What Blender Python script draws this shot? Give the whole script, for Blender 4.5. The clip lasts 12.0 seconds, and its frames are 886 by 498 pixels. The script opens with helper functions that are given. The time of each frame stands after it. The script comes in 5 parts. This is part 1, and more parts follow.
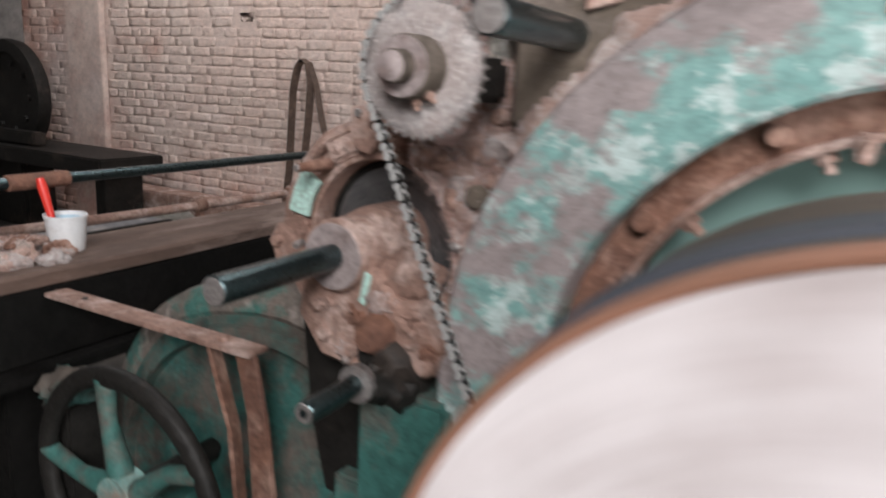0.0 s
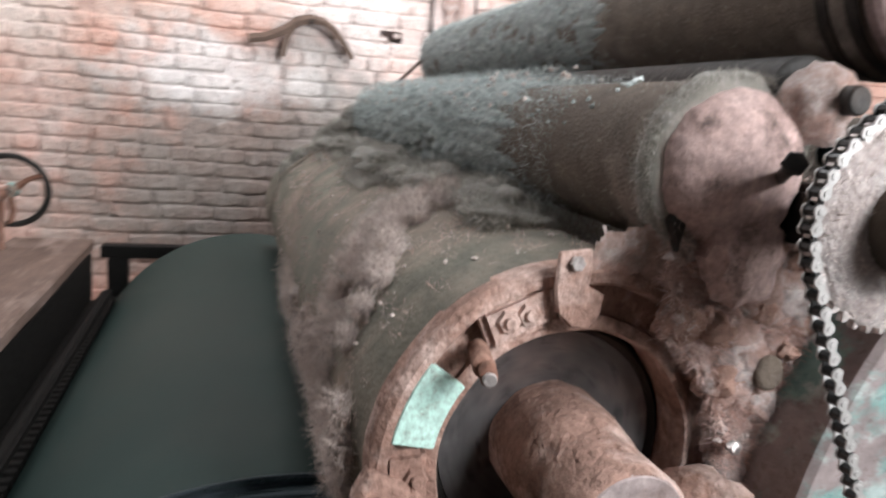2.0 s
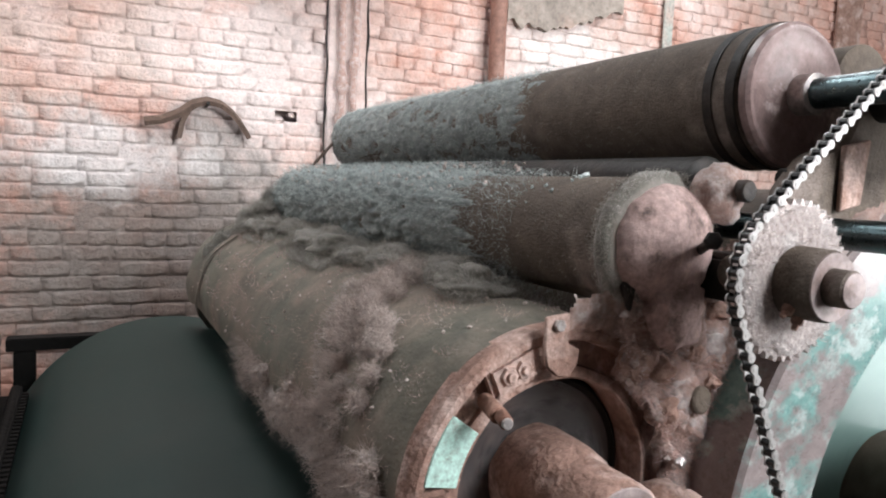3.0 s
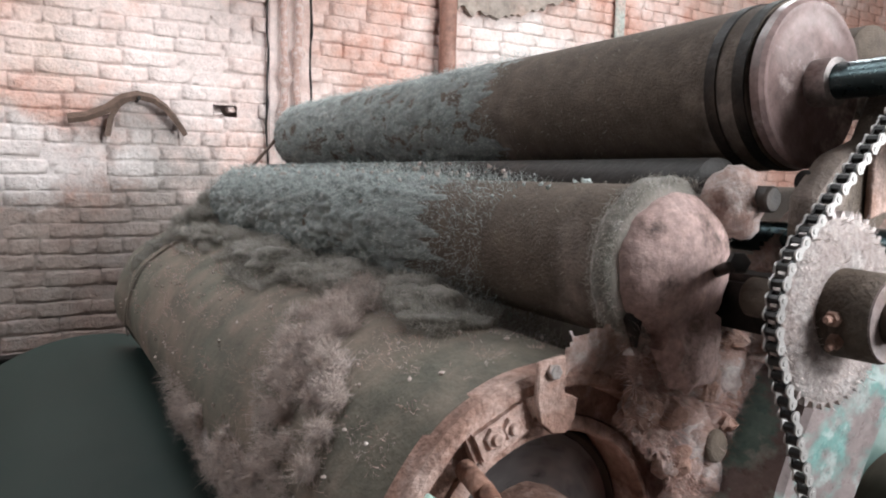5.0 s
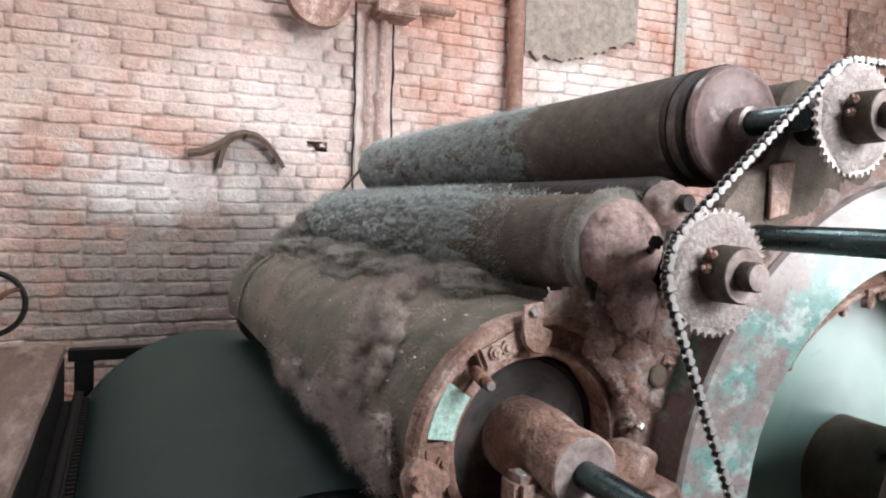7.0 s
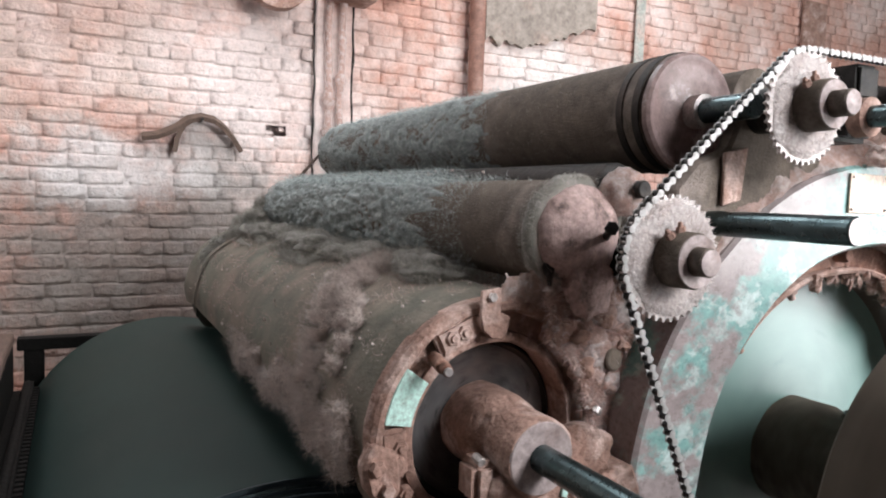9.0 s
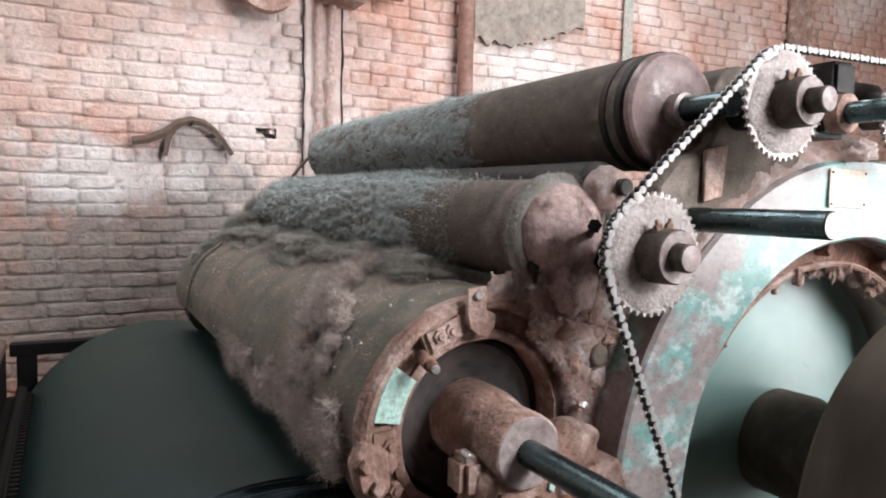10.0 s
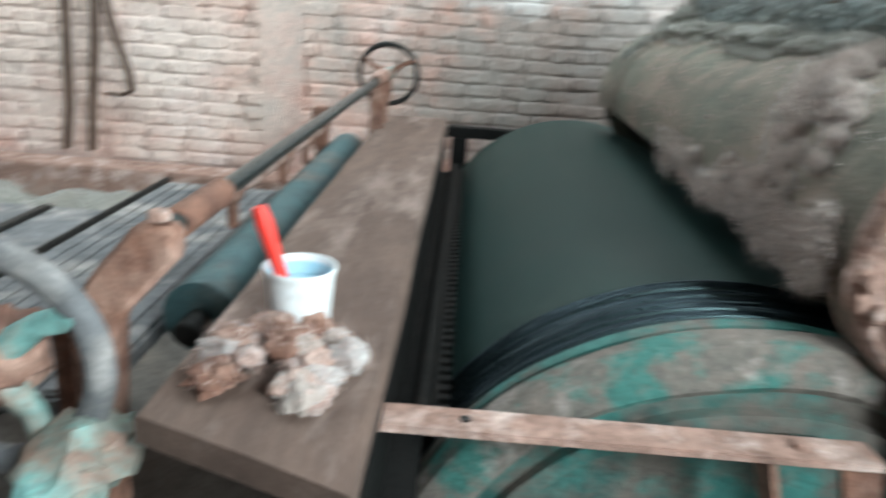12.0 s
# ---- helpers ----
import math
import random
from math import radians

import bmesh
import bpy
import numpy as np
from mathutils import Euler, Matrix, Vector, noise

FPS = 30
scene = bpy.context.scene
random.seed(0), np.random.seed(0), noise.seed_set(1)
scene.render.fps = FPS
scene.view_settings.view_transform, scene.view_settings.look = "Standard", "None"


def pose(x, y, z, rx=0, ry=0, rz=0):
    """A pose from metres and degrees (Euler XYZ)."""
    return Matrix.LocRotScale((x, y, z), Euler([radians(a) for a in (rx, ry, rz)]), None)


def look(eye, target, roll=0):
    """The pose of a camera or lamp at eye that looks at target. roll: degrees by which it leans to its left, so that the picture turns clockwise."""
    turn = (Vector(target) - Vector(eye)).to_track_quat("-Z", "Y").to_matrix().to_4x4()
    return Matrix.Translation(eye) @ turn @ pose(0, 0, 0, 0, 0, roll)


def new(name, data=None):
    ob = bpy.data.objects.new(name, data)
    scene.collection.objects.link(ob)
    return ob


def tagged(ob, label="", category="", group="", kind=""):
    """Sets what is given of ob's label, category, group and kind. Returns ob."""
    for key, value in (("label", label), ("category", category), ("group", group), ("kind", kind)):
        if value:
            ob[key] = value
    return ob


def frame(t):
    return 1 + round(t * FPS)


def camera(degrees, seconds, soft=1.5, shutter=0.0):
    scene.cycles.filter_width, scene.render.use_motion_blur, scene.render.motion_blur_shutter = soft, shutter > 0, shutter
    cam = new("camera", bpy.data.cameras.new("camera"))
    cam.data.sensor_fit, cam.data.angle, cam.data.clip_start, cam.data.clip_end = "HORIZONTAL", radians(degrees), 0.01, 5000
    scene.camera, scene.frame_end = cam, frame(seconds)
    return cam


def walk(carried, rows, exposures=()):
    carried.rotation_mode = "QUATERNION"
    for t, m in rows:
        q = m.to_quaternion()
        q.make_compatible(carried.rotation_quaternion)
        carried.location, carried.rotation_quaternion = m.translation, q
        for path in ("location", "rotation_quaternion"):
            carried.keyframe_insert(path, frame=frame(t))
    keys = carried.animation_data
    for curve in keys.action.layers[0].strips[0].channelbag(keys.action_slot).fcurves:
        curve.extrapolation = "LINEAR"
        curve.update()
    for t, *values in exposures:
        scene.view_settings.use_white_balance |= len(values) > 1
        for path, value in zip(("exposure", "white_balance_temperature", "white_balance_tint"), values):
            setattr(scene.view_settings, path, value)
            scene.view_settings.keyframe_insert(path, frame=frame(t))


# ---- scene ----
cam = camera(64.0, 12.0, soft=2.0, shutter=0.5)
PATH = [
    (0, (0.655, -0.899, 1.249), (-0.275, 0.812, 0.795), 3.1),
    (0.5, (0.353, -0.814, 1.272), (-0.512, 0.933, 0.825), 2.4),
    (1, (0.082, -0.708, 1.258), (-0.263, 1.218, 0.842), 3.8),
    (1.5, (-0.121, -0.592, 1.265), (-0.004, 1.362, 0.859), 5.1),
    (2, (-0.251, -0.566, 1.316), (0.33, 1.311, 0.943), 4.8),
    (2.5, (-0.382, -0.63, 1.347), (0.483, 1.152, 1.069), 1.3),
    (3, (-0.425, -0.65, 1.345), (0.479, 1.125, 1.169), 2.6),
    (4.8, (-0.364, -0.504, 1.366), (0.664, 1.2, 1.17), 1.5),
    (5, (-0.364, -0.504, 1.366), (0.659, 1.203, 1.17), 1.5),
    (5.5, (-0.453, -0.718, 1.35), (0.5, 1.038, 1.258), 2.4),
    (6, (-0.467, -0.805, 1.342), (0.457, 0.967, 1.264), 2.2),
    (6.5, (-0.479, -0.817, 1.334), (0.436, 0.959, 1.245), 2.1),
    (6.7, (-0.479, -0.831, 1.333), (0.35, 0.986, 1.236), 1.8),
    (8.3, (-0.464, -0.887, 1.332), (0.401, 0.911, 1.191), 2.5),
    (8.5, (-0.476, -0.851, 1.33), (0.421, 0.931, 1.186), 2.7),
    (9, (-0.471, -0.85, 1.333), (0.453, 0.918, 1.19), 2.0),
    (9.5, (-0.466, -0.856, 1.333), (0.465, 0.909, 1.189), 1.4),
    (10, (-0.468, -0.868, 1.334), (0.471, 0.892, 1.191), 1.2),
    (10.5, (-0.48, -0.876, 1.329), (0.461, 0.882, 1.187), 1.5),
    (11, (-0.507, -0.865, 1.304), (0.362, 0.919, 1.054), 2.3),
    (11.3, (-0.533, -0.833, 1.266), (0.238, 0.982, 0.936), 4.1),
    (11.5, (-0.541, -0.825, 1.265), (0.036, 1.037, 0.815), 4.1),
    (12, (-0.576, -0.758, 1.234), (-0.609, 1.135, 0.586), 4.2),
]
walk(cam, [(t, look(eye, target, roll)) for t, eye, target, roll in PATH],
     [(0, -0.50, 6550, 11), (0.5, -0.15, 6700, 12), (1.0, 0.15, 6550, 11), (2.0, 0.28, 6420, 10), (2.5, 0.12, 6400, 10), (5.5, -0.03, 6420, 10), (9.5, -0.06, 6420, 11), (11.5, 0.12, 6350, 8), (12.0, 0.6, 5750, -7)])

# ---- world, windows, light ----
world = bpy.data.worlds.new("daylight")
scene.world = world
world.use_nodes = True
wn = world.node_tree.nodes
sky = wn.new("ShaderNodeTexSky")
sky.sky_type, sky.sun_disc = "NISHITA", False
sky.sun_elevation, sky.sun_rotation = radians(38), radians(150)
wn["Background"].inputs[1].default_value = 0.10
world.node_tree.links.new(sky.outputs[0], wn["Background"].inputs[0])


def window_light(name, x0, x1, z0, z1, y, watts, colour, aim):
    """The sky's light in a window opening."""
    data = bpy.data.lights.new(name, "AREA")
    data.shape, data.size, data.size_y = "RECTANGLE", x1 - x0, z1 - z0
    data.energy, data.color = watts, colour
    ob = new(name, data)
    ob.matrix_world = look(((x0 + x1) / 2, y, (z0 + z1) / 2), aim)
    return ob


SKY = (-5.3, 3.6, 1.25, 1.95)     # long roof opening, unseen, added to light wall and rollers from above
ROOM = (-5.6, 7.0, -2.8, 2.86, 3.7)
WINDOWS = [(1.0, 2.3, 2.15, 3.5), (3.1, 5.3, 0.02, 2.45)]     # a high window and an open doorway
window_light("window_light", 1.0, 2.3, 2.15, 3.5, -2.82, 205, (0.98, 0.985, 1.0), (0.5, 0.3, 1.2))
window_light("doorway_light", 3.1, 5.3, 0.02, 2.45, -2.82, 205, (0.98, 0.985, 1.0), (0.9, 0.3, 1.2))
# lamps added in the unseen roof opening, one for each stretch of wall
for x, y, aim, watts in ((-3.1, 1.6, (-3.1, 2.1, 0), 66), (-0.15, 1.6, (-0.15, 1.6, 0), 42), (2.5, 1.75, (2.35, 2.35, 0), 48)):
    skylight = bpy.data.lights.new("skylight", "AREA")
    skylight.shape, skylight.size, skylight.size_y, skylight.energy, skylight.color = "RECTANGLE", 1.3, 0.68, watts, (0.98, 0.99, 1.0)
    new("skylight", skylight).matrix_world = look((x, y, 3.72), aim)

# ---- materials ----


def material(name, base, second=None, mottle=6.0, wear=None, wear_scale=3.0, wear_at=0.55, rough=0.7, metal=0.0,
             grain=60.0, bump=0.3, space="Object", sheen=0.0, stretch=(1, 1, 1), edge=0.08, vary=0.0, third=None, third_scale=1.3, third_at=0.55, speck=0.35, patches=(), spec=0.5):
    m = bpy.data.materials.new(name)
    m.use_nodes = True
    nt = m.node_tree
    n, link = nt.nodes, nt.links.new
    bsdf = n["Principled BSDF"]
    bsdf.inputs["Specular IOR Level"].default_value = spec
    bsdf.inputs["Roughness"].default_value, bsdf.inputs["Metallic"].default_value = rough, metal
    if space == "World":
        where = n.new("ShaderNodeNewGeometry").outputs["Position"]
    else:
        where = n.new("ShaderNodeTexCoord").outputs["Object"]
    scale = n.new("ShaderNodeVectorMath")
    scale.operation = "MULTIPLY"
    scale.inputs[1].default_value = stretch
    link(where, scale.inputs[0])

    def noise_at(size, detail=6.0, roughness=0.6):
        t = n.new("ShaderNodeTexNoise")
        t.inputs["Scale"].default_value, t.inputs["Detail"].default_value, t.inputs["Roughness"].default_value = size, detail, roughness
        link(scale.outputs[0], t.inputs["Vector"])
        return t.outputs["Fac"]

    def mixed(fac, a, b):
        x = n.new("ShaderNodeMix")
        x.data_type = "RGBA"
        for socket, v in ((x.inputs[0], fac), (x.inputs[6], a), (x.inputs[7], b)):
            if isinstance(v, tuple):
                socket.default_value = (*v, 1)
            elif isinstance(v, (int, float)):
                socket.default_value = v
            else:
                link(v, socket)
        return x.outputs[2]

    def step(fac, at, soft):
        r = n.new("ShaderNodeMapRange")
        r.inputs[1].default_value, r.inputs[2].default_value = at - soft, at + soft
        link(fac, r.inputs[0])
        return r.outputs[0]

    colour = mixed(step(noise_at(mottle), 0.5, 0.2), base, second or tuple(c * 0.7 for c in base))
    if third:
        colour = mixed(step(noise_at(third_scale, 8.0, 0.62), third_at, edge), colour, third)
    if wear:
        colour = mixed(step(noise_at(wear_scale, 9.0, 0.68), wear_at, edge), colour, wear)
    for centre, radii, tint in patches:
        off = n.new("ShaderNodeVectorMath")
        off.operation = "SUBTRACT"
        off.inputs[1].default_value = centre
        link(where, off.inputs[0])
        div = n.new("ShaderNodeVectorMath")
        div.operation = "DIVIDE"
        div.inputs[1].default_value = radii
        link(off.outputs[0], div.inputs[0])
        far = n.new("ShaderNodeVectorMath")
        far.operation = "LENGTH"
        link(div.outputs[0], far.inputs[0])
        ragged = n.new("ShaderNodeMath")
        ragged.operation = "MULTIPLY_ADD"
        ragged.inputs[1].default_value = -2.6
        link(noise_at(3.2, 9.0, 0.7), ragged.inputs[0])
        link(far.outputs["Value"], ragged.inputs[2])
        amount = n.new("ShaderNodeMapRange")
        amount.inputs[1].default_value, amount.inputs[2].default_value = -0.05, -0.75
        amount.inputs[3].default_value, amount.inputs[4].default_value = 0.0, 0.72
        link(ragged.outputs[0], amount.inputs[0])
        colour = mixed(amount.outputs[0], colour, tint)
    if speck:
        tone = n.new("ShaderNodeMapRange")
        tone.inputs[1].default_value, tone.inputs[2].default_value = 0.32, 0.68
        tone.inputs[3].default_value, tone.inputs[4].default_value = 1 - speck, 1 + speck
        link(noise_at(mottle * 5.5, 7.0, 0.72), tone.inputs[0])
        grime = n.new("ShaderNodeHueSaturation")
        link(tone.outputs[0], grime.inputs["Value"])
        link(colour, grime.inputs["Color"])
        colour = grime.outputs[0]
    if vary:
        info = n.new("ShaderNodeObjectInfo")
        hue = n.new("ShaderNodeHueSaturation")
        rng = n.new("ShaderNodeMapRange")
        rng.inputs[3].default_value, rng.inputs[4].default_value = 1 - vary, 1 + vary
        link(info.outputs["Random"], rng.inputs[0])
        link(rng.outputs[0], hue.inputs["Value"])
        link(colour, hue.inputs["Color"])
        colour = hue.outputs[0]
    link(colour, bsdf.inputs["Base Color"])
    fine = noise_at(grain, 4.0, 0.6)
    b = n.new("ShaderNodeBump")
    b.inputs["Strength"].default_value, b.inputs["Distance"].default_value = bump, (0.014 if space == "World" else 0.006)
    link(fine, b.inputs["Height"])
    link(b.outputs[0], bsdf.inputs["Normal"])
    r2 = n.new("ShaderNodeMapRange")
    r2.inputs[3].default_value, r2.inputs[4].default_value = max(rough - 0.15, 0.05), min(rough + 0.15, 1)
    link(fine, r2.inputs[0])
    link(r2.outputs[0], bsdf.inputs["Roughness"])
    if sheen:
        bsdf.inputs["Sheen Weight"].default_value = sheen
    return m


# far wall: uneven limewash coats, one brown patch high, one dark grey low
WALL_PATCHES = (((-3.0, 2.86, 1.75), (2.5, 1.0, 1.9), (0.83, 0.68, 0.60)), ((-0.75, 2.86, 2.45), (1.0, 1.0, 0.50), (0.38, 0.27, 0.235)),
        # right of the pipe: bright light on the wall painted as a paler patch
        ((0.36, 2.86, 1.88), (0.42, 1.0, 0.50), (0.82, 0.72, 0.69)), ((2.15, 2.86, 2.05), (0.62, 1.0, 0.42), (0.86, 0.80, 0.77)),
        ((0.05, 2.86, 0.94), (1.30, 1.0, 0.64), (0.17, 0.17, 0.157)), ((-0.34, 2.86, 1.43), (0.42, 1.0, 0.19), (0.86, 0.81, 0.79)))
M_BRICK = material("whitewashed_brick", (0.65, 0.385, 0.31), (0.53, 0.29, 0.225), 5, (0.77, 0.635, 0.59), 1.5, 0.575, 0.9, speck=0.16, patches=WALL_PATCHES, grain=38, bump=0.9,
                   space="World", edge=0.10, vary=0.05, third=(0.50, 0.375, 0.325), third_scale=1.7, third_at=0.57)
M_MORTAR = material("dusty_mortar", (0.56, 0.335, 0.275), (0.44, 0.245, 0.195), 5, (0.74, 0.61, 0.57), 1.5, 0.575, 0.95, third=(0.46, 0.34, 0.295), third_scale=1.7, third_at=0.57, edge=0.10, speck=0.16, patches=WALL_PATCHES, grain=90, bump=0.6, space="World")
M_PLASTER = material("grey_plaster", (0.33, 0.28, 0.24), (0.26, 0.22, 0.19), 4, (0.42, 0.30, 0.25), 2.2, 0.6, 0.9, grain=50, bump=0.3, space="World")
# walls out of view, their limewash darkened to cut bounced light
M_LIME = material("sooty_limewash", (0.22, 0.205, 0.195), (0.17, 0.155, 0.145), 2, (0.12, 0.11, 0.10), 0.8, 0.6, 0.9, grain=40, bump=0.3, space="World")
M_FLOOR = material("dirty_concrete", (0.10, 0.088, 0.078), (0.065, 0.058, 0.052), 3, (0.15, 0.125, 0.105), 1.2, 0.58, 0.9, grain=60, bump=0.4, space="World")
# ceiling out of view, darkened to cut bounced light
M_CEIL = material("sooty_ceiling", (0.10, 0.09, 0.085), (0.07, 0.065, 0.06), 2, rough=0.95, space="World")
M_RUST = material("rusty_iron", (0.24, 0.115, 0.075), (0.12, 0.058, 0.042), 13, (0.36, 0.22, 0.17), 9, 0.58, 0.85, grain=120, bump=0.6)
M_DUSTY = material("dust_caked_iron", (0.40, 0.25, 0.20), (0.20, 0.115, 0.088), 15, (0.56, 0.42, 0.37), 11, 0.57, 0.95, grain=110, bump=0.8)
# dark iron with the shade under plank and cover put into its colour
M_BLACK = material("soot_black_iron", (0.008, 0.007, 0.0065), (0.005, 0.005, 0.0045), 9, (0.022, 0.017, 0.014), 5, 0.66, 0.7, spec=0.12, grain=80, bump=0.35)
M_DARKIRON = material("dark_greasy_iron", (0.022, 0.020, 0.018), (0.012, 0.011, 0.010), 9, (0.065, 0.048, 0.040), 5, 0.63, 0.55, 0.1, spec=0.25, grain=80, bump=0.35)
M_STEEL = material("polished_steel_shaft", (0.075, 0.105, 0.11), (0.05, 0.075, 0.08), 20, rough=0.30, metal=0.9, speck=0.08, grain=160, bump=0.015)
M_BRIGHT = material("bright_cut_steel", (0.50, 0.465, 0.45), (0.40, 0.36, 0.345), 30, (0.32, 0.26, 0.24), 18, 0.6, 0.48, 0.75, grain=200, bump=0.15)
M_CHAIN = material("oily_chain_steel", (0.50, 0.485, 0.47), (0.38, 0.37, 0.36), 60, rough=0.40, metal=0.2, speck=0.08, grain=300, bump=0.1)
M_CHAINDARK = material("dark_chain_roller", (0.045, 0.045, 0.045), rough=0.4, metal=0.8, speck=0.08, grain=300, bump=0.1)
M_TURQ = material("worn_turquoise_paint", (0.165, 0.31, 0.29), (0.24, 0.385, 0.36), 9, (0.28, 0.235, 0.23), 4.4, 0.525, 0.30, grain=60, bump=0.10, edge=0.030, stretch=(1, 1, 1.35), speck=0.25,
                  third=(0.44, 0.53, 0.51), third_scale=16, third_at=0.54)
M_TURQDK = material("grimy_green_paint", (0.030, 0.115, 0.098), (0.055, 0.165, 0.145), 7, (0.12, 0.10, 0.085), 6.0, 0.51, 0.65, grain=70, bump=0.5, edge=0.06,
                    third=(0.035, 0.05, 0.045), third_scale=5, third_at=0.56)
M_PATCH = material("pale_green_enamel", (0.50, 0.70, 0.63), (0.40, 0.60, 0.53), 30, (0.2, 0.16, 0.13), 70, 0.63, 0.5, grain=120, bump=0.2)
M_PALE = material("pale_green_drum_end", (0.20, 0.31, 0.28), (0.165, 0.26, 0.235), 3, (0.15, 0.21, 0.195), 2.5, 0.62, 0.33, speck=0.08, grain=40, bump=0.1)
M_PULLEY = material("worn_pale_pulley_face", (0.66, 0.61, 0.61), (0.54, 0.49, 0.49), 9, (0.30, 0.24, 0.23), 7, 0.58, 0.5, speck=0.08, grain=30, bump=0.1, stretch=(1, 1, 1))
M_ORANGE = material("rust_orange_rim", (0.30, 0.14, 0.09), (0.22, 0.11, 0.07), 12, rough=0.6, grain=60, bump=0.3)
M_BELT = material("dark_belt_face", (0.045, 0.055, 0.075), (0.06, 0.06, 0.07), 5, rough=0.6, speck=0.08, grain=60, bump=0.2)
M_ROLLER = material("brown_card_clothing", (0.130, 0.100, 0.077), (0.096, 0.074, 0.056), 6, (0.24, 0.195, 0.17), 4, 0.62, 0.8, grain=260, bump=0.5)
M_DOFFER = material("dark_green_card_clothing", (0.012, 0.028, 0.025), (0.019, 0.038, 0.034), 2.0, (0.034, 0.046, 0.041), 1.6, 0.62, 0.55, spec=0.18, speck=0.08, grain=420, bump=0.35, edge=0.15)
M_WIRE = material("blue_black_wire_band", (0.035, 0.045, 0.055), (0.06, 0.085, 0.10), 30, (0.16, 0.2, 0.21), 40, 0.66, 0.4, 0.6, grain=200, bump=0.6, stretch=(0.2, 6, 0.2))
M_COVER = material("dusty_brown_sheet_cover", (0.155, 0.140, 0.109), (0.125, 0.131, 0.102), 2.5, (0.230, 0.168, 0.135), 3.5, 0.55, 0.85, grain=140, bump=0.35, edge=0.15, third=(0.145, 0.15, 0.12), third_scale=4.5, third_at=0.56)
M_LINT = material("grey_lint", (0.53, 0.605, 0.59), (0.31, 0.365, 0.355), 22, (0.72, 0.76, 0.745), 60, 0.60, 1.0, grain=240, bump=0.6, sheen=0.4, speck=0.22)
M_LINTBROWN = material("brown_lint", (0.385, 0.365, 0.32), (0.27, 0.255, 0.22), 14, (0.50, 0.46, 0.42), 30, 0.58, 1.0, grain=220, bump=0.6, sheen=0.4, speck=0.2)
M_LINTPINK = material("rusty_pink_lint", (0.64, 0.44, 0.38), (0.40, 0.235, 0.19), 22, (0.80, 0.68, 0.64), 34, 0.54, 1.0, grain=200, bump=0.7, sheen=0.4, speck=0.25)
M_LINTWHITE = material("pale_lint", (0.74, 0.65, 0.62), (0.58, 0.48, 0.45), 26, (0.80, 0.74, 0.72), 34, 0.56, 1.0, grain=160, bump=0.9, sheen=0.3)
M_WOOD = material("dusty_worn_plank", (0.135, 0.086, 0.066), (0.085, 0.052, 0.040), 3, (0.23, 0.165, 0.14), 4, 0.58, 0.85, grain=40, bump=0.4, stretch=(3, 0.8, 3), speck=0.2)
M_STRAP = material("brown_leather_belt", (0.145, 0.094, 0.070), (0.088, 0.058, 0.045), 8, (0.23, 0.155, 0.12), 6, 0.6, 0.7, grain=80, bump=0.3)
M_CUP = material("white_plastic_tub", (0.78, 0.78, 0.78), (0.72, 0.72, 0.73), 20, (0.55, 0.52, 0.5), 25, 0.66, 0.4, speck=0.08, grain=40, bump=0.05)
M_CUPIN = material("pale_blue_paint_inside_tub", (0.36, 0.55, 0.66), (0.5, 0.64, 0.72), 20, rough=0.3, speck=0.08, grain=40, bump=0.1)
M_RED = material("red_plastic_handle", (0.75, 0.045, 0.03), (0.66, 0.04, 0.03), 10, rough=0.35, speck=0.08, grain=40, bump=0.03)
M_PLATE = material("cream_name_plate", (0.66, 0.52, 0.42), (0.58, 0.45, 0.36), 30, (0.4, 0.3, 0.24), 50, 0.66, 0.5, 0.2, grain=80, bump=0.1)
M_APRON = material("grey_feed_apron", (0.16, 0.157, 0.162), (0.10, 0.097, 0.10), 5, (0.30, 0.27, 0.255), 6, 0.56, 0.9, grain=80, bump=0.4)
M_BLUEROLL = material("blue_green_feed_roller", (0.040, 0.075, 0.078), (0.055, 0.11, 0.12), 4, (0.10, 0.09, 0.08), 5, 0.58, 0.6, grain=80, bump=0.3)
M_GREENPAINT = material("green_painted_casting", (0.20, 0.36, 0.33), (0.15, 0.28, 0.26), 8, (0.28, 0.18, 0.14), 6, 0.54, 0.6, grain=60, bump=0.4)
M_CRUST = material("dust_over_green_paint", (0.21, 0.165, 0.14), (0.12, 0.11, 0.095), 16, (0.055, 0.16, 0.135), 9, 0.54, 0.8, grain=110, bump=0.7, edge=0.05, third=(0.34, 0.29, 0.26), third_scale=13, third_at=0.58)
M_CAP = material("glossy_brown_end_cap", (0.30, 0.215, 0.205), (0.21, 0.145, 0.135), 12, (0.60, 0.50, 0.48), 15, 0.59, 0.38, grain=60, bump=0.2, edge=0.05)
M_CAPPALE = material("worn_mauve_metal", (0.40, 0.335, 0.325), (0.30, 0.24, 0.23), 14, (0.2, 0.13, 0.11), 12, 0.62, 0.55, 0.2, grain=80, bump=0.2)
M_DOME = material("dusty_pink_dome", (0.50, 0.37, 0.345), (0.36, 0.24, 0.215), 18, (0.10, 0.07, 0.062), 17, 0.585, 0.8, grain=90, bump=0.4, edge=0.06)
M_DISC = material("dark_turned_disc", (0.17, 0.165, 0.165), (0.12, 0.115, 0.115), 12, (0.2, 0.16, 0.15), 8, 0.6, 0.30, 0.6, grain=60, bump=0.06)
M_PIPE = material("brown_painted_pipe", (0.24, 0.125, 0.095), (0.30, 0.16, 0.12), 6, (0.36, 0.23, 0.19), 6, 0.6, 0.7, grain=40, bump=0.3)



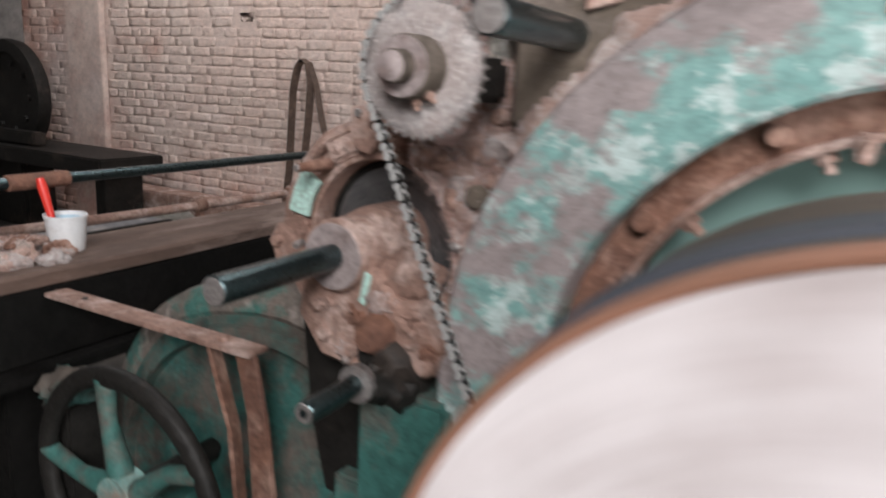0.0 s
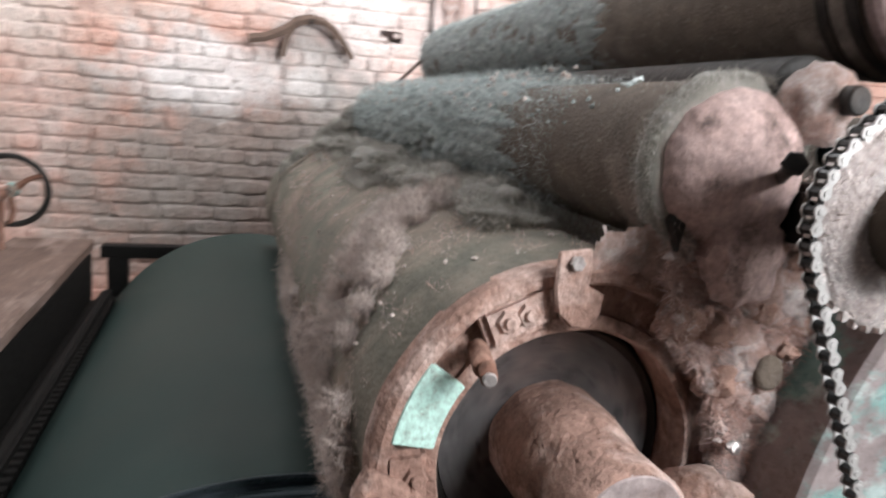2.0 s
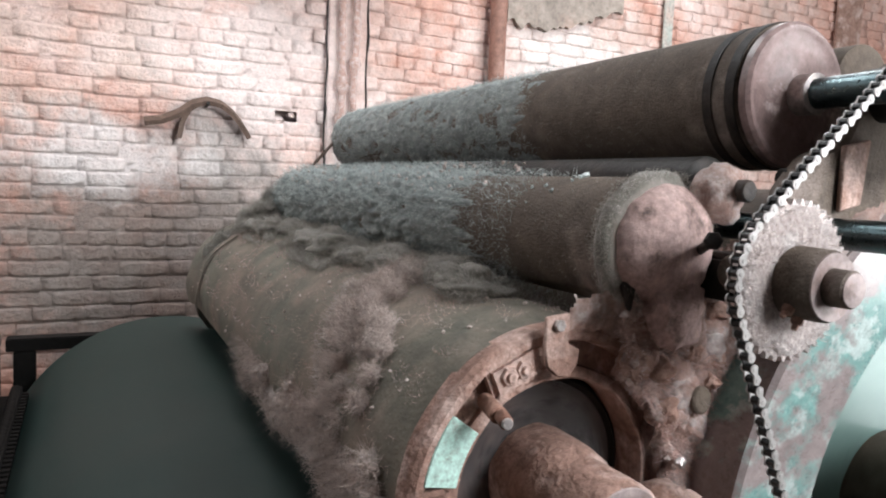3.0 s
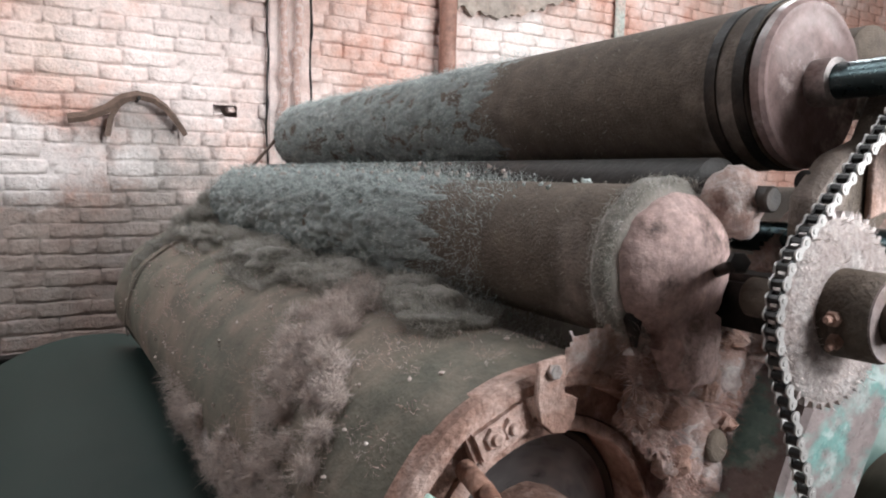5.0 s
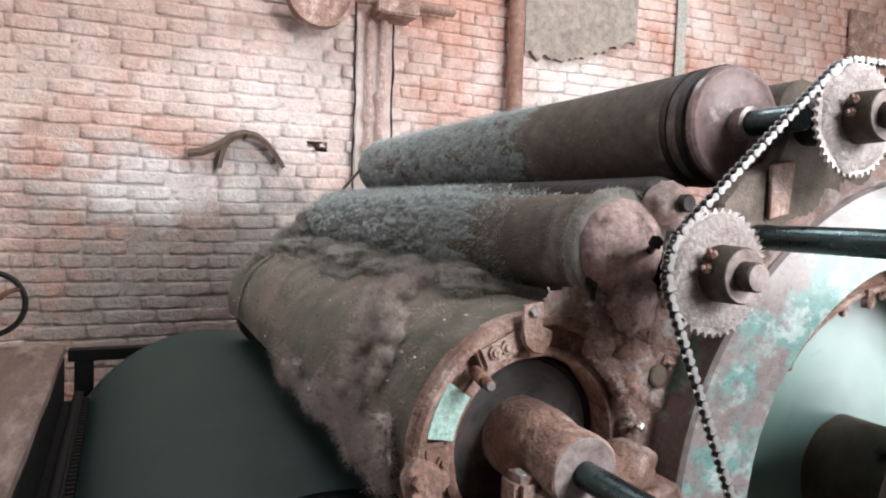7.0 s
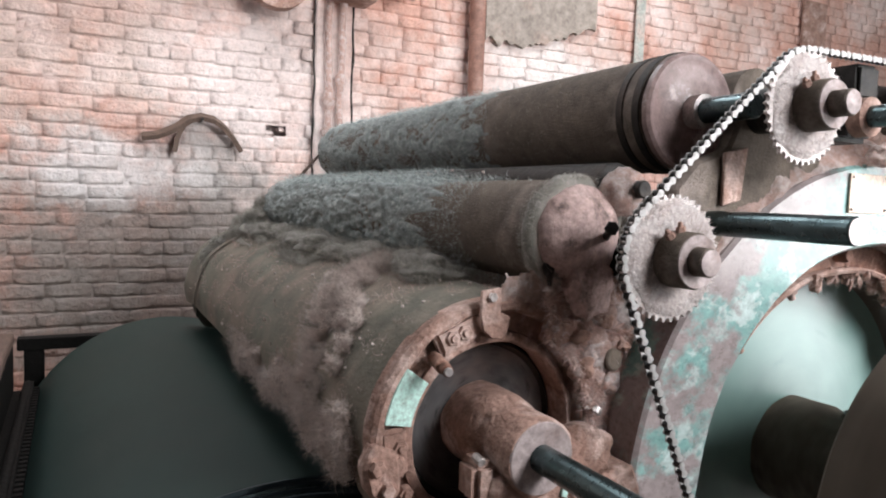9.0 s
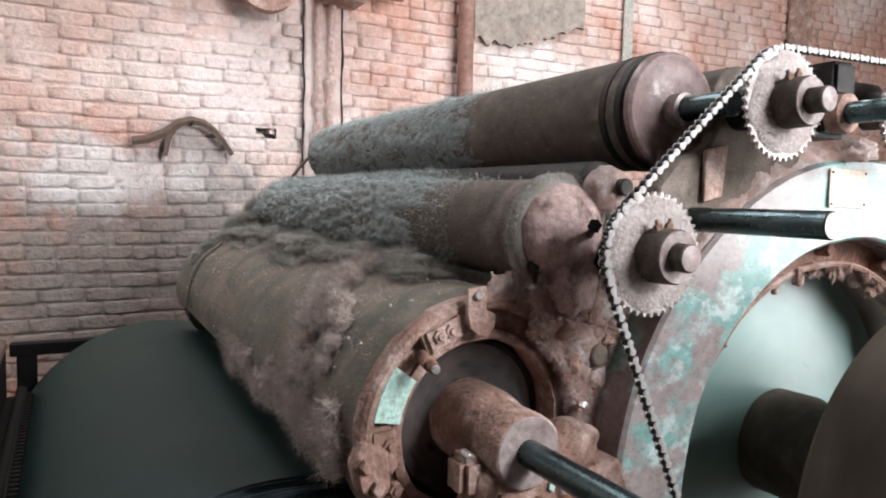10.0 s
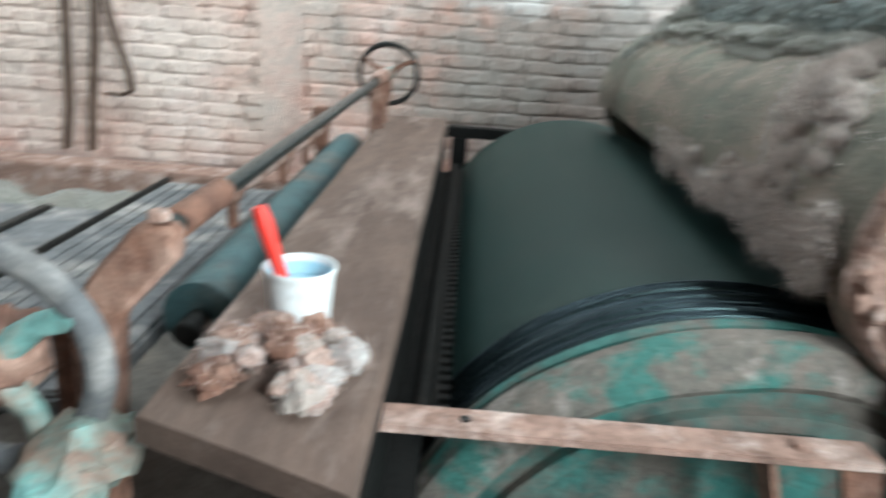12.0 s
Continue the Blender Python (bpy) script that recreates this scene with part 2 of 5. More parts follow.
def fuzz_of(mat):
    """The same lint teased out into single fibres, half see-through."""
    m = mat.copy()
    m.name = mat.name + "_fibre"
    m.node_tree.nodes["Principled BSDF"].inputs["Alpha"].default_value = 0.55
    return m


M_LINTPUFF = material("pinkish_grey_lint", (0.60, 0.50, 0.45), (0.46, 0.375, 0.33), 14, (0.70, 0.61, 0.57), 30, 0.58, 1.0, grain=220, bump=0.5, sheen=0.4, speck=0.15)
FUZZ = {m: fuzz_of(m) for m in (M_LINTPUFF, M_LINT, M_LINTBROWN, M_LINTPINK, M_LINTWHITE)}
M_STRIP = material("faded_grey_green_paint", (0.40, 0.42, 0.38), (0.32, 0.34, 0.31), 8, (0.5, 0.40, 0.35), 6, 0.52, 0.8)
SOFT = (M_LINT, M_LINTBROWN, M_LINTPINK, M_LINTWHITE)

# ---- mesh helpers ----


def finish(bm, smooth=40):
    bmesh.ops.recalc_face_normals(bm, faces=bm.faces)
    for f in bm.faces:
        f.smooth = True
    lim = radians(smooth)
    for e in bm.edges:
        if len(e.link_faces) == 2 and e.calc_face_angle(0) > lim:
            e.smooth = False


def part(name, bm, mat, parent=None, label="", smooth=40):
    finish(bm, 180 if mat in SOFT else smooth)
    me = bpy.data.meshes.new(name)
    bm.to_mesh(me)
    bm.free()
    me.materials.append(FUZZ.get(mat, mat))
    ob = new(name, me)
    if parent is not None:
        ob.parent = parent
    if label:
        tagged(ob, label)
    return ob


def thing(name, label, category, at=(0, 0, 0), group="", kind=""):
    ob = new(name)
    ob.location = at
    ob.empty_display_size = 0.05
    return tagged(ob, label, category, group, kind)


def lathe(profile, segs=64, closed=False, bm=None, centre=(0, 0, 0), wobble=0.0, seed=0.0):
    """A profile of (radius, y) turned about the y axis."""
    bm = bm or bmesh.new()
    cx, cy, cz = centre
    rings = []
    for r, y in profile:
        if r < 1e-5:
            rings.append([bm.verts.new((cx, cy + y, cz))])
            continue
        ring = []
        for i in range(segs):
            a = 2 * math.pi * i / segs
            rr = r + (wobble * noise.noise((math.cos(a) * 3 + seed, y * 9, math.sin(a) * 3)) if wobble else 0)
            ring.append(bm.verts.new((cx + rr * math.cos(a), cy + y, cz + rr * math.sin(a))))
        rings.append(ring)
    pairs = list(zip(rings, rings[1:]))
    if closed:
        pairs.append((rings[-1], rings[0]))
    for a, b in pairs:
        for i in range(segs):
            j = (i + 1) % segs
            if len(a) == 1 and len(b) == 1:
                continue
            if len(a) == 1:
                bm.faces.new((a[0], b[i], b[j]))
            elif len(b) == 1:
                bm.faces.new((a[i], b[0], a[j]))
            else:
                bm.faces.new((a[i], b[i], b[j], a[j]))
    return bm


def rod(p, q, r, segs=20, bm=None, bevel=0.15):
    """A round bar from p to q with slightly chamfered ends."""
    bm = bm or bmesh.new()
    p, q = Vector(p), Vector(q)
    d = q - p
    length = d.length
    m = Matrix.Translation(p) @ d.to_track_quat("Y", "Z").to_matrix().to_4x4()
    c = r * bevel
    prof = [(0, 0), (r - c, 0), (r, c), (r, length - c), (r - c, length), (0, length)]
    sub = lathe(prof, segs)
    bmesh.ops.transform(sub, matrix=m, verts=sub.verts)
    me = bpy.data.meshes.new("tmp")
    sub.to_mesh(me)
    sub.free()
    bm.from_mesh(me)
    bpy.data.meshes.remove(me)
    return bm


def box(x0, x1, y0, y1, z0, z1, bevel=0.004, m=None, bm=None, segs=2):
    bm = bm or bmesh.new()
    sub = bmesh.new()
    bmesh.ops.create_cube(sub, size=1)
    for v in sub.verts:
        v.co = ((x0 + x1) / 2 + v.co.x * (x1 - x0), (y0 + y1) / 2 + v.co.y * (y1 - y0), (z0 + z1) / 2 + v.co.z * (z1 - z0))
    if bevel:
        bmesh.ops.bevel(sub, geom=sub.edges[:], offset=bevel, segments=segs, affect="EDGES")
    if m is not None:
        bmesh.ops.transform(sub, matrix=m, verts=sub.verts)
    me = bpy.data.meshes.new("tmp")
    sub.to_mesh(me)
    sub.free()
    bm.from_mesh(me)
    bpy.data.meshes.remove(me)
    return bm


def outline(points, y0, y1, bevel=0.003, bm=None):
    """A flat plate cut to an outline of (x, z), from y0 to y1."""
    bm = bm or bmesh.new()
    a = [bm.verts.new((x, y0, z)) for x, z in points]
    b = [bm.verts.new((x, y1, z)) for x, z in points]
    bm.faces.new(a)
    bm.faces.new(b[::-1])
    for i in range(len(a)):
        j = (i + 1) % len(a)
        bm.faces.new((a[i], b[i], b[j], a[j]))
    if bevel:
        bmesh.ops.recalc_face_normals(bm, faces=bm.faces)
        bmesh.ops.bevel(bm, geom=bm.edges[:], offset=bevel, segments=1, affect="EDGES")
    return bm


def tube(points, r, segs=10, bm=None):
    """A round bar bent along points."""
    bm = bm or bmesh.new()
    pts = [Vector(p) for p in points]
    rings = []
    for i, p in enumerate(pts):
        d = (pts[min(i + 1, len(pts) - 1)] - pts[max(i - 1, 0)]).normalized()
        side = d.cross(Vector((0.31, 0.52, 0.79))).normalized()
        up = d.cross(side)
        rr = r[i] if isinstance(r, (list, tuple)) else r
        rings.append([bm.verts.new(p + rr * (math.cos(2 * math.pi * k / segs) * side + math.sin(2 * math.pi * k / segs) * up)) for k in range(segs)])
    for a, b in zip(rings, rings[1:]):
        for k in range(segs):
            bm.faces.new((a[k], b[k], b[(k + 1) % segs], a[(k + 1) % segs]))
    bm.faces.new(rings[0][::-1])
    bm.faces.new(rings[-1])
    return bm


def strip(points, width, thick, bm=None, wide=(0, 1, 0)):
    """A flat strap bent along points; wide: the way of its breadth."""
    bm = bm or bmesh.new()
    pts = [Vector(p) for p in points]
    w = Vector(wide).normalized() * width / 2
    rings = []
    for i, p in enumerate(pts):
        d = (pts[min(i + 1, len(pts) - 1)] - pts[max(i - 1, 0)]).normalized()
        u = d.cross(w).normalized() * thick / 2
        rings.append([bm.verts.new(p + s * w + k * u) for s, k in ((-1, -1), (1, -1), (1, 1), (-1, 1))])
    for a, b in zip(rings, rings[1:]):
        for k in range(4):
            bm.faces.new((a[k], b[k], b[(k + 1) % 4], a[(k + 1) % 4]))
    bm.faces.new(rings[0][::-1])
    bm.faces.new(rings[-1])
    return bm


def hexbolt(p, d, r=0.011, h=0.009, shank=0.0, bm=None):
    """A hexagon head at p that stands out along d."""
    bm = bm or bmesh.new()
    d = Vector(d).normalized()
    m = Matrix.Translation(p) @ d.to_track_quat("Y", "Z").to_matrix().to_4x4()
    sub = lathe([(0, 0), (r, 0), (r, h * 0.8), (r * 0.85, h), (0, h)], 6)
    if shank:
        lathe([(r * 0.5, h * 0.9), (r * 0.5, h + shank - 0.002), (r * 0.4, h + shank), (0, h + shank)], 10, bm=sub)
    bmesh.ops.transform(sub, matrix=m, verts=sub.verts)
    me = bpy.data.meshes.new("tmp")
    sub.to_mesh(me)
    sub.free()
    bm.from_mesh(me)
    bpy.data.meshes.remove(me)
    return bm


def fluff(place, count, seed, length=0.014, width=0.00034):
    """Loose fibres as thin bent slivers; place(rng) gives a point and a normal."""
    rng = random.Random(seed)
    verts, faces = [], []
    for _ in range(count):
        p, nrm = place(rng)
        p, nrm = Vector(p), Vector(nrm).normalized()
        t = Vector((rng.gauss(0, 1), rng.gauss(0, 1), rng.gauss(0, 1)))
        d = (nrm * rng.uniform(-0.1, 0.35) + t * 0.5).normalized()
        side = d.cross(t).normalized() * width * rng.uniform(0.5, 1.3)
        l = length * rng.uniform(0.3, 1.7)
        bend = Vector((rng.gauss(0, 0.4), rng.gauss(0, 0.4), rng.gauss(-0.15, 0.4)))
        q = p + d * l * 0.5
        e = q + (d + bend).normalized() * l * 0.5
        i = len(verts)
        verts += [p - side, p + side, q + side * 0.8, q - side * 0.8, e]
        faces += [(i, i + 1, i + 2, i + 3), (i + 3, i + 2, i + 4)]
    me = bpy.data.meshes.new("fibres")
    me.from_pydata([tuple(v) for v in verts], [], faces)
    return me


def fibres(place, count, seed, mat, parent, length=0.014, width=0.00034, name="lint_fuzz", label=""):
    me = fluff(place, int(count * 2.2), seed, length * 0.85, width)
    me.materials.append(mat)
    ob = new(name, me)
    ob.parent = parent
    ob["kind"] = "stuff"
    if label:
        ob["label"] = label
    return ob


def flecks(place, count, seed, mat, parent, size=0.0032):
    """Small torn scraps of fibre scattered on a surface, in one mesh."""
    rng = random.Random(seed)
    verts, faces = [], []
    for _ in range(count):
        p, _n = place(rng)
        w = size * rng.uniform(0.4, 1.7)
        i = len(verts)
        for d in ((1, 0, 0), (-1, 0, 0), (0, 1, 0), (0, -1, 0), (0, 0, 1), (0, 0, -1)):
            k = w * rng.uniform(0.4, 1.4)
            verts.append((p[0] + d[0] * k, p[1] + d[1] * k, p[2] + d[2] * k))
        faces += [(i + a, i + b, i + c) for a, b, c in ((0, 2, 4), (2, 1, 4), (1, 3, 4), (3, 0, 4), (2, 0, 5), (1, 2, 5), (3, 1, 5), (0, 3, 5))]
    me = bpy.data.meshes.new("flecks")
    me.from_pydata(verts, [], faces)
    me.materials.append(mat)
    ob = new("lint_speck", me)
    ob.parent = parent
    ob["kind"] = "stuff"
    return ob


def blob(centre, size, seed, rough=0.35, sub=3, scale=2.2, soft=0.5):
    """An uneven lump."""
    bm = bmesh.new()
    bmesh.ops.create_icosphere(bm, subdivisions=sub, radius=1)
    for v in bm.verts:
        k = 1 + rough * noise.fractal(v.co * scale + Vector((seed * 7.3, seed * 3.1, seed)), soft, 2.1, 6)
        v.co = Vector((centre[0] + v.co.x * size[0] * k, centre[1] + v.co.y * size[1] * k, centre[2] + v.co.z * size[2] * k))
    return bm


# ---- room ----
X0, X1, Y0, Y1, ZC = ROOM


def wall(name, bm, label, mat):
    return tagged(part(name, bm, mat), label, "wall", kind="structure")


tagged(part("floor", box(X0 - 0.2, X1 + 0.2, Y0 - 0.2, Y1 + 0.3, -0.1, 0, 0), M_FLOOR), "dusty dark concrete mill floor", "floor", kind="structure")
top = bmesh.new()
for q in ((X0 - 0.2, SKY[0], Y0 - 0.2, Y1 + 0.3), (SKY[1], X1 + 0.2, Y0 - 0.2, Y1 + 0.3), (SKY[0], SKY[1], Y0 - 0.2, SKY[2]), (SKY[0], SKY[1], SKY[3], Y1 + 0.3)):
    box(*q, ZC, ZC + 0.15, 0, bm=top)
tagged(part("ceiling", top, M_CEIL), "dark grey mill ceiling", "ceiling", kind="structure")
wall("wall_west", box(X0 - 0.2, X0, Y0 - 0.2, Y1 + 0.3, 0, ZC, 0), "dusty limewashed side wall", M_LIME)
wall("wall_east", box(X1, X1 + 0.2, Y0 - 0.2, Y1 + 0.3, 0, ZC, 0), "dusty limewashed end wall", M_LIME)
south = bmesh.new()
edges = [X0]
for x0, x1, z0, z1 in sorted(WINDOWS):
    box(edges[-1], x0, Y0 - 0.2, Y0, 0, ZC, 0, bm=south)
    box(x0, x1, Y0 - 0.2, Y0, 0, z0, 0, bm=south)
    box(x0, x1, Y0 - 0.2, Y0, z1, ZC, 0, bm=south)
    edges.append(x1)
box(edges[-1], X1, Y0 - 0.2, Y0, 0, ZC, 0, bm=south)
wall("wall_south", south, "dark limewashed wall with a window and an open doorway", M_LIME)
wall_north = wall("wall_north", box(X0, X1, Y1 + 0.10, Y1 + 0.25, 0, ZC, 0), "old brick wall under worn pink and white limewash", M_MORTAR)

# ---- main drum, arch frame and pulley, on one axle ----
AX, AZ = 0.775, 0.868          # axle of the main drum


def build_arch():
    t = thing("arch_frame", "worn turquoise cast-iron arch ring of the carding machine", "machine frame", (AX, 0, AZ))
    ring = lathe([(0.415, -0.03), (0.408, -0.036), (0.408, -0.100), (0.413, -0.106), (0.545, -0.108), (0.551, -0.102), (0.551, -0.03)], 128, True, wobble=0.003)
    part("arch_ring", ring, M_TURQ, t)
    part("recessed_lip", lathe([(0.366, -0.01), (0.366, -0.038), (0.409, -0.044), (0.409, -0.01)], 96, True, wobble=0.004), M_RUST, t, "rusty recessed lip")
    part("inner_rim", lathe([(0.356, -0.01), (0.356, -0.056), (0.362, -0.060), (0.366, -0.056), (0.366, -0.01)], 96, True, wobble=0.003), M_DUSTY, t, "thin worn rim")
    for k in range(14):
        a = radians(9 + k * 360 / 14)
        c, s = math.cos(a), math.sin(a)
        part("bolt", hexbolt((0.356 * c, -0.036, 0.356 * s), (-c, 0, -s), 0.013, 0.012, 0.012), M_DUSTY, t)
        part("knob", lathe([(0, -0.066), (0.010, -0.064), (0.014, -0.056), (0.014, -0.038)], 14, centre=(0.388 * math.cos(a + 0.1), 0, 0.388 * math.sin(a + 0.1))), M_RUST, t)
    for k in range(2):
        x = (-0.36, 0.30)[k]
        part("leg", box(x - 0.07, x + 0.07, -0.10, -0.04, -AZ, -0.36, 0.006), M_TURQ, t)
    # scraps of lint caught on the inner rim
    rr = random.Random(77)
    scraps = []
    for k in range(34):
        a = radians(rr.uniform(-35, 108))
        w = rr.uniform(0.005, 0.013)
        q = rr.uniform(0.335, 0.358)
        c = (q * math.cos(a), rr.uniform(-0.062, -0.03), q * math.sin(a))
        scraps.append((c, w))
        part("lint_scrap", blob(c, (w * 0.8, w * 0.8, w * rr.uniform(1.0, 1.9)), k + 80.0, 0.6, 2, 1.5, 1.0), M_DUSTY, t)

    def on_scrap(rng):
        c, w = rng.choice(scraps)
        v = Vector((rng.gauss(0, 1), rng.gauss(0, 1), rng.gauss(0, 1.4))).normalized() * w
        return (c[0] + v.x, c[1] + v.y, c[2] + v.z), v
    fibres(on_scrap, 1500, 63, M_LINTPINK, t, 0.012)
    plate = part("name_plate", box(-0.1, 0.004, -0.112, -0.1085, 0.464, 0.530, 0.0008, segs=1), M_PLATE, t, "cream metal name plate")
    for x in (-0.094, -0.002):
        for z in (0.470, 0.524):
            part("rivet", hexbolt((x, -0.112, z), (0, -1, 0), 0.0025, 0.0015), M_DARKIRON, plate)
    return t


def build_drum():
    t = thing("main_drum", "large carding drum with a pale green end disc, turning", "drum", (AX, 0, AZ))
    part("drum_body", lathe([(0.0, 0.065), (0.50, 0.065), (0.50, 1.55), (0, 1.55)], 96), M_ROLLER, t)
    part("end_disc", lathe([(0.0, 0.044), (0.10, 0.044), (0.33, 0.050), (0.356, 0.048), (0.356, 0.064)], 96), M_PALE, t, "pale green painted end disc")
    part("hub", lathe([(0.102, 0.045), (0.102, -0.03), (0.094, -0.045), (0.094, -0.13), (0.085, -0.14), (0, -0.14)], 40, wobble=0.003), M_ROLLER, t, "dark dusty brown hub")
    part("set_bolt", hexbolt((0, -0.08, 0.094), (0, 0, 1), 0.012, 0.012), M_DARKIRON, t)
    part("axle", rod((0, -0.62, 0), (0, 0, 0), 0.038, 28), M_STEEL, t)
    return t


def build_pulley():
    t = thing("belt_pulley", "large pale flat-belt pulley spinning on the drum axle", "pulley", (AX - 0.022, -0.54, AZ - 0.003))
    part("face", lathe([(0.04, -0.002), (0.07, -0.004), (0.10, 0.002), (0.318, 0.003), (0.324, 0.001), (0.324, 0.02), (0.04, 0.02)], 96), M_PULLEY, t, "worn pale pulley face")
    part("rim", lathe([(0.325, 0.0), (0.330, -0.003), (0.334, 0.002), (0.334, 0.012), (0.325, 0.012)], 96, True), M_ORANGE, t, "rust orange rim")
    part("brown_band", lathe([(0.300, 0.013), (0.331, 0.013), (0.331, 0.045), (0.300, 0.045)], 96, True), M_ROLLER, t, "dull brown band")
    part("belt_band", lathe([(0.300, 0.046), (0.336, 0.048), (0.337, 0.090), (0.300, 0.092)], 96, True), M_BELT, t, "dark blue-black band")
    part("back_rim", lathe([(0.300, 0.094), (0.327, 0.096), (0.327, 0.285), (0.320, 0.292), (0.290, 0.292), (0.290, 0.094)], 96, True), M_ROLLER, t, "brown back rim")
    part("hub", lathe([(0.04, -0.02), (0.065, -0.02), (0.068, -0.012), (0.068, 0.3), (0.04, 0.3)], 32, True), M_DUSTY, t)
    for k in range(5):
        a = 2 * math.pi * k / 5
        part("spoke", rod((0.06 * math.cos(a), 0.22, 0.06 * math.sin(a)), (0.296 * math.cos(a), 0.22, 0.296 * math.sin(a)), 0.02, 12), M_GREENPAINT, t)
    return t


arch, drum, pulley = build_arch(), build_drum(), build_pulley()

# ---- cylinder with the bolted flange (static cover, spinning core) ----
FX, FZ = 0.060, 1.005


def lumpy_shell(r, y0, y1, a0, a1, n_y, n_a, lump, seed, deep=0.0):
    bm = bmesh.new()
    grid = []
    for i in range(n_y + 1):
        row = []
        y = y0 + (y1 - y0) * i / n_y
        for j in range(n_a + 1):
            a = a0 + (a1 - a0) * j / n_a
            rim = 0.10 * noise.fractal((math.cos(a) * 2 + seed, math.sin(a) * 2, 0.3), 0.6, 2.1, 4) + 0.05
            fade = min(1.0, max(0.0, (y - y0 - rim) / 0.22 + 0.02))
            if a1 - a0 < 6:
                fade *= min(1.0, max(0.0, (y1 - y + rim) / 0.12)) * min(1.0, (j + 1) / (n_a + 1) * 8 if a1 - a0 < 6 else 1.0) * min(1.0, (n_a + 1 - j) / (n_a + 1) * 8 if a1 - a0 < 6 else 1.0)
            k = noise.fractal((math.cos(a) * 2.6 + seed, y * 11.0, math.sin(a) * 2.6), 0.9, 2.1, 5)
            k += 0.75 * noise.fractal((math.cos(a) * 5 + seed, y * 34.0, math.sin(a) * 5), 0.6, 2.1, 4) + 0.3 * noise.noise((math.cos(a) * 14 + seed, y * 110.0, math.sin(a) * 14))
            rr = r - 0.002 - 0.006 * max(0.0, 1 - fade * 3) + (lump * 0.55 + lump * 0.75 * k) * fade + deep
            row.append(bm.verts.new((rr * math.cos(a), y, rr * math.sin(a))))
        grid.append(row)
    for i in range(n_y):
        for j in range(n_a):
            bm.faces.new((grid[i][j], grid[i + 1][j], grid[i + 1][j + 1], grid[i][j + 1]))
    return bm


def on_cylinder(r, y0, y1, a0, a1, spread=0.006, keep=None):
    def place(rng):
        while True:
            a, y = rng.uniform(a0, a1), rng.uniform(y0, y1)
            if keep is None or keep(a, y, rng):
                break
        rr = r + rng.uniform(-0.002, spread)
        return (rr * math.cos(a), y, rr * math.sin(a)), (math.cos(a), 0, math.sin(a))
    return place


def build_cover():
    t = thing("stripper_cover", "brown sheet-metal cylinder cover caked with lint, bolted flange", "machine cover", (FX, 0, FZ))
    def open_below(bm):
        """Cut away the cover's underside."""
        gone = [f for f in bm.faces if f.calc_center_median().y > 0.03 and 192 < math.degrees(math.atan2(f.calc_center_median().z, f.calc_center_median().x)) % 360 < 325 and math.hypot(f.calc_center_median().x, f.calc_center_median().z) > 0.17]
        bmesh.ops.delete(bm, geom=gone, context="FACES")
        return bm
    # black core added to fill the gap under the cut cover with shade
    part("inner_drum", lathe([(0.10, 0.075), (0.150, 0.08), (0.150, 1.58), (0.0, 1.58)], 64), M_BLACK, t, "black core standing for the shaded gap under the cover")
    part("shell", open_below(lathe([(0.176, 0.0), (0.190, 0.004), (0.191, 0.02), (0.197, 0.04), (0.200, 0.5), (0.199, 1.0), (0.200, 1.52), (0.206, 1.53), (0.206, 1.60), (0.19, 1.61), (0.12, 1.61)], 96, wobble=0.006)), M_COVER, t)
    part("seam_band", open_below(lathe([(0.203, 1.38), (0.206, 1.381), (0.206, 1.395), (0.203, 1.396)], 80, True, wobble=0.005)), M_COVER, t)
    flange = part("flange", lathe([(0.141, 0.012), (0.142, 0.002), (0.146, 0.004), (0.170, 0.004), (0.172, -0.014), (0.175, -0.018), (0.184, -0.018), (0.190, -0.012), (0.191, 0.012)], 96, True, wobble=0.004), M_DUSTY, t, "rusty bolted ring flange")
    part("inner_lip", lathe([(0.126, 0.04), (0.126, -0.004), (0.129, -0.010), (0.133, -0.010), (0.141, -0.004), (0.141, 0.04)], 72, True, wobble=0.003), M_DUSTY, t)
    bore = bmesh.new()
    n_seg = 14
    a0, a1 = radians(144), radians(170)
    pts = [(0.176 * math.cos(a0 + (a1 - a0) * k / n_seg), 0.176 * math.sin(a0 + (a1 - a0) * k / n_seg)) for k in range(n_seg + 1)]
    pts += [(0.137 * math.cos(a1 - (a1 - a0) * k / n_seg), 0.137 * math.sin(a1 - (a1 - a0) * k / n_seg)) for k in range(n_seg + 1)]
    part("enamel_patch", outline(pts, -0.0195, -0.010, 0.001, bore), M_PATCH, t, "pale green enamel window plate")
    for ang, r in ((112, 0.158), (119, 0.160), (181, 0.150), (187, 0.156), (205, 0.155), (250, 0.158), (300, 0.158)):
        a = radians(ang)
        part("bolt", hexbolt((r * math.cos(a), -0.012, r * math.sin(a)), (0, -1, 0), 0.0115, 0.012, 0.004), M_DUSTY, t)
    for ang in (115, 184):
        a = radians(ang)
        lug = bmesh.new()
        m = Matrix.Rotation(-a + math.pi / 2, 4, "Y")
        box(-0.034, 0.034, -0.020, 0.0, 0.138, 0.178, 0.006, m, lug)
        part("lug", lug, M_DUSTY, t)
    screw = rod((-0.099, -0.008, 0.112), (-0.108, -0.052, 0.110), 0.0095, 14)
    rod((-0.104, -0.046, 0.111), (-0.111, -0.072, 0.109), 0.0075, 14, screw)
    part("screw", screw, M_RUST, t, "rusty screw with a bright tip")
    part("screw_tip", rod((-0.1105, -0.070, 0.109), (-0.1115, -0.076, 0.109), 0.006, 12), M_BRIGHT, t)
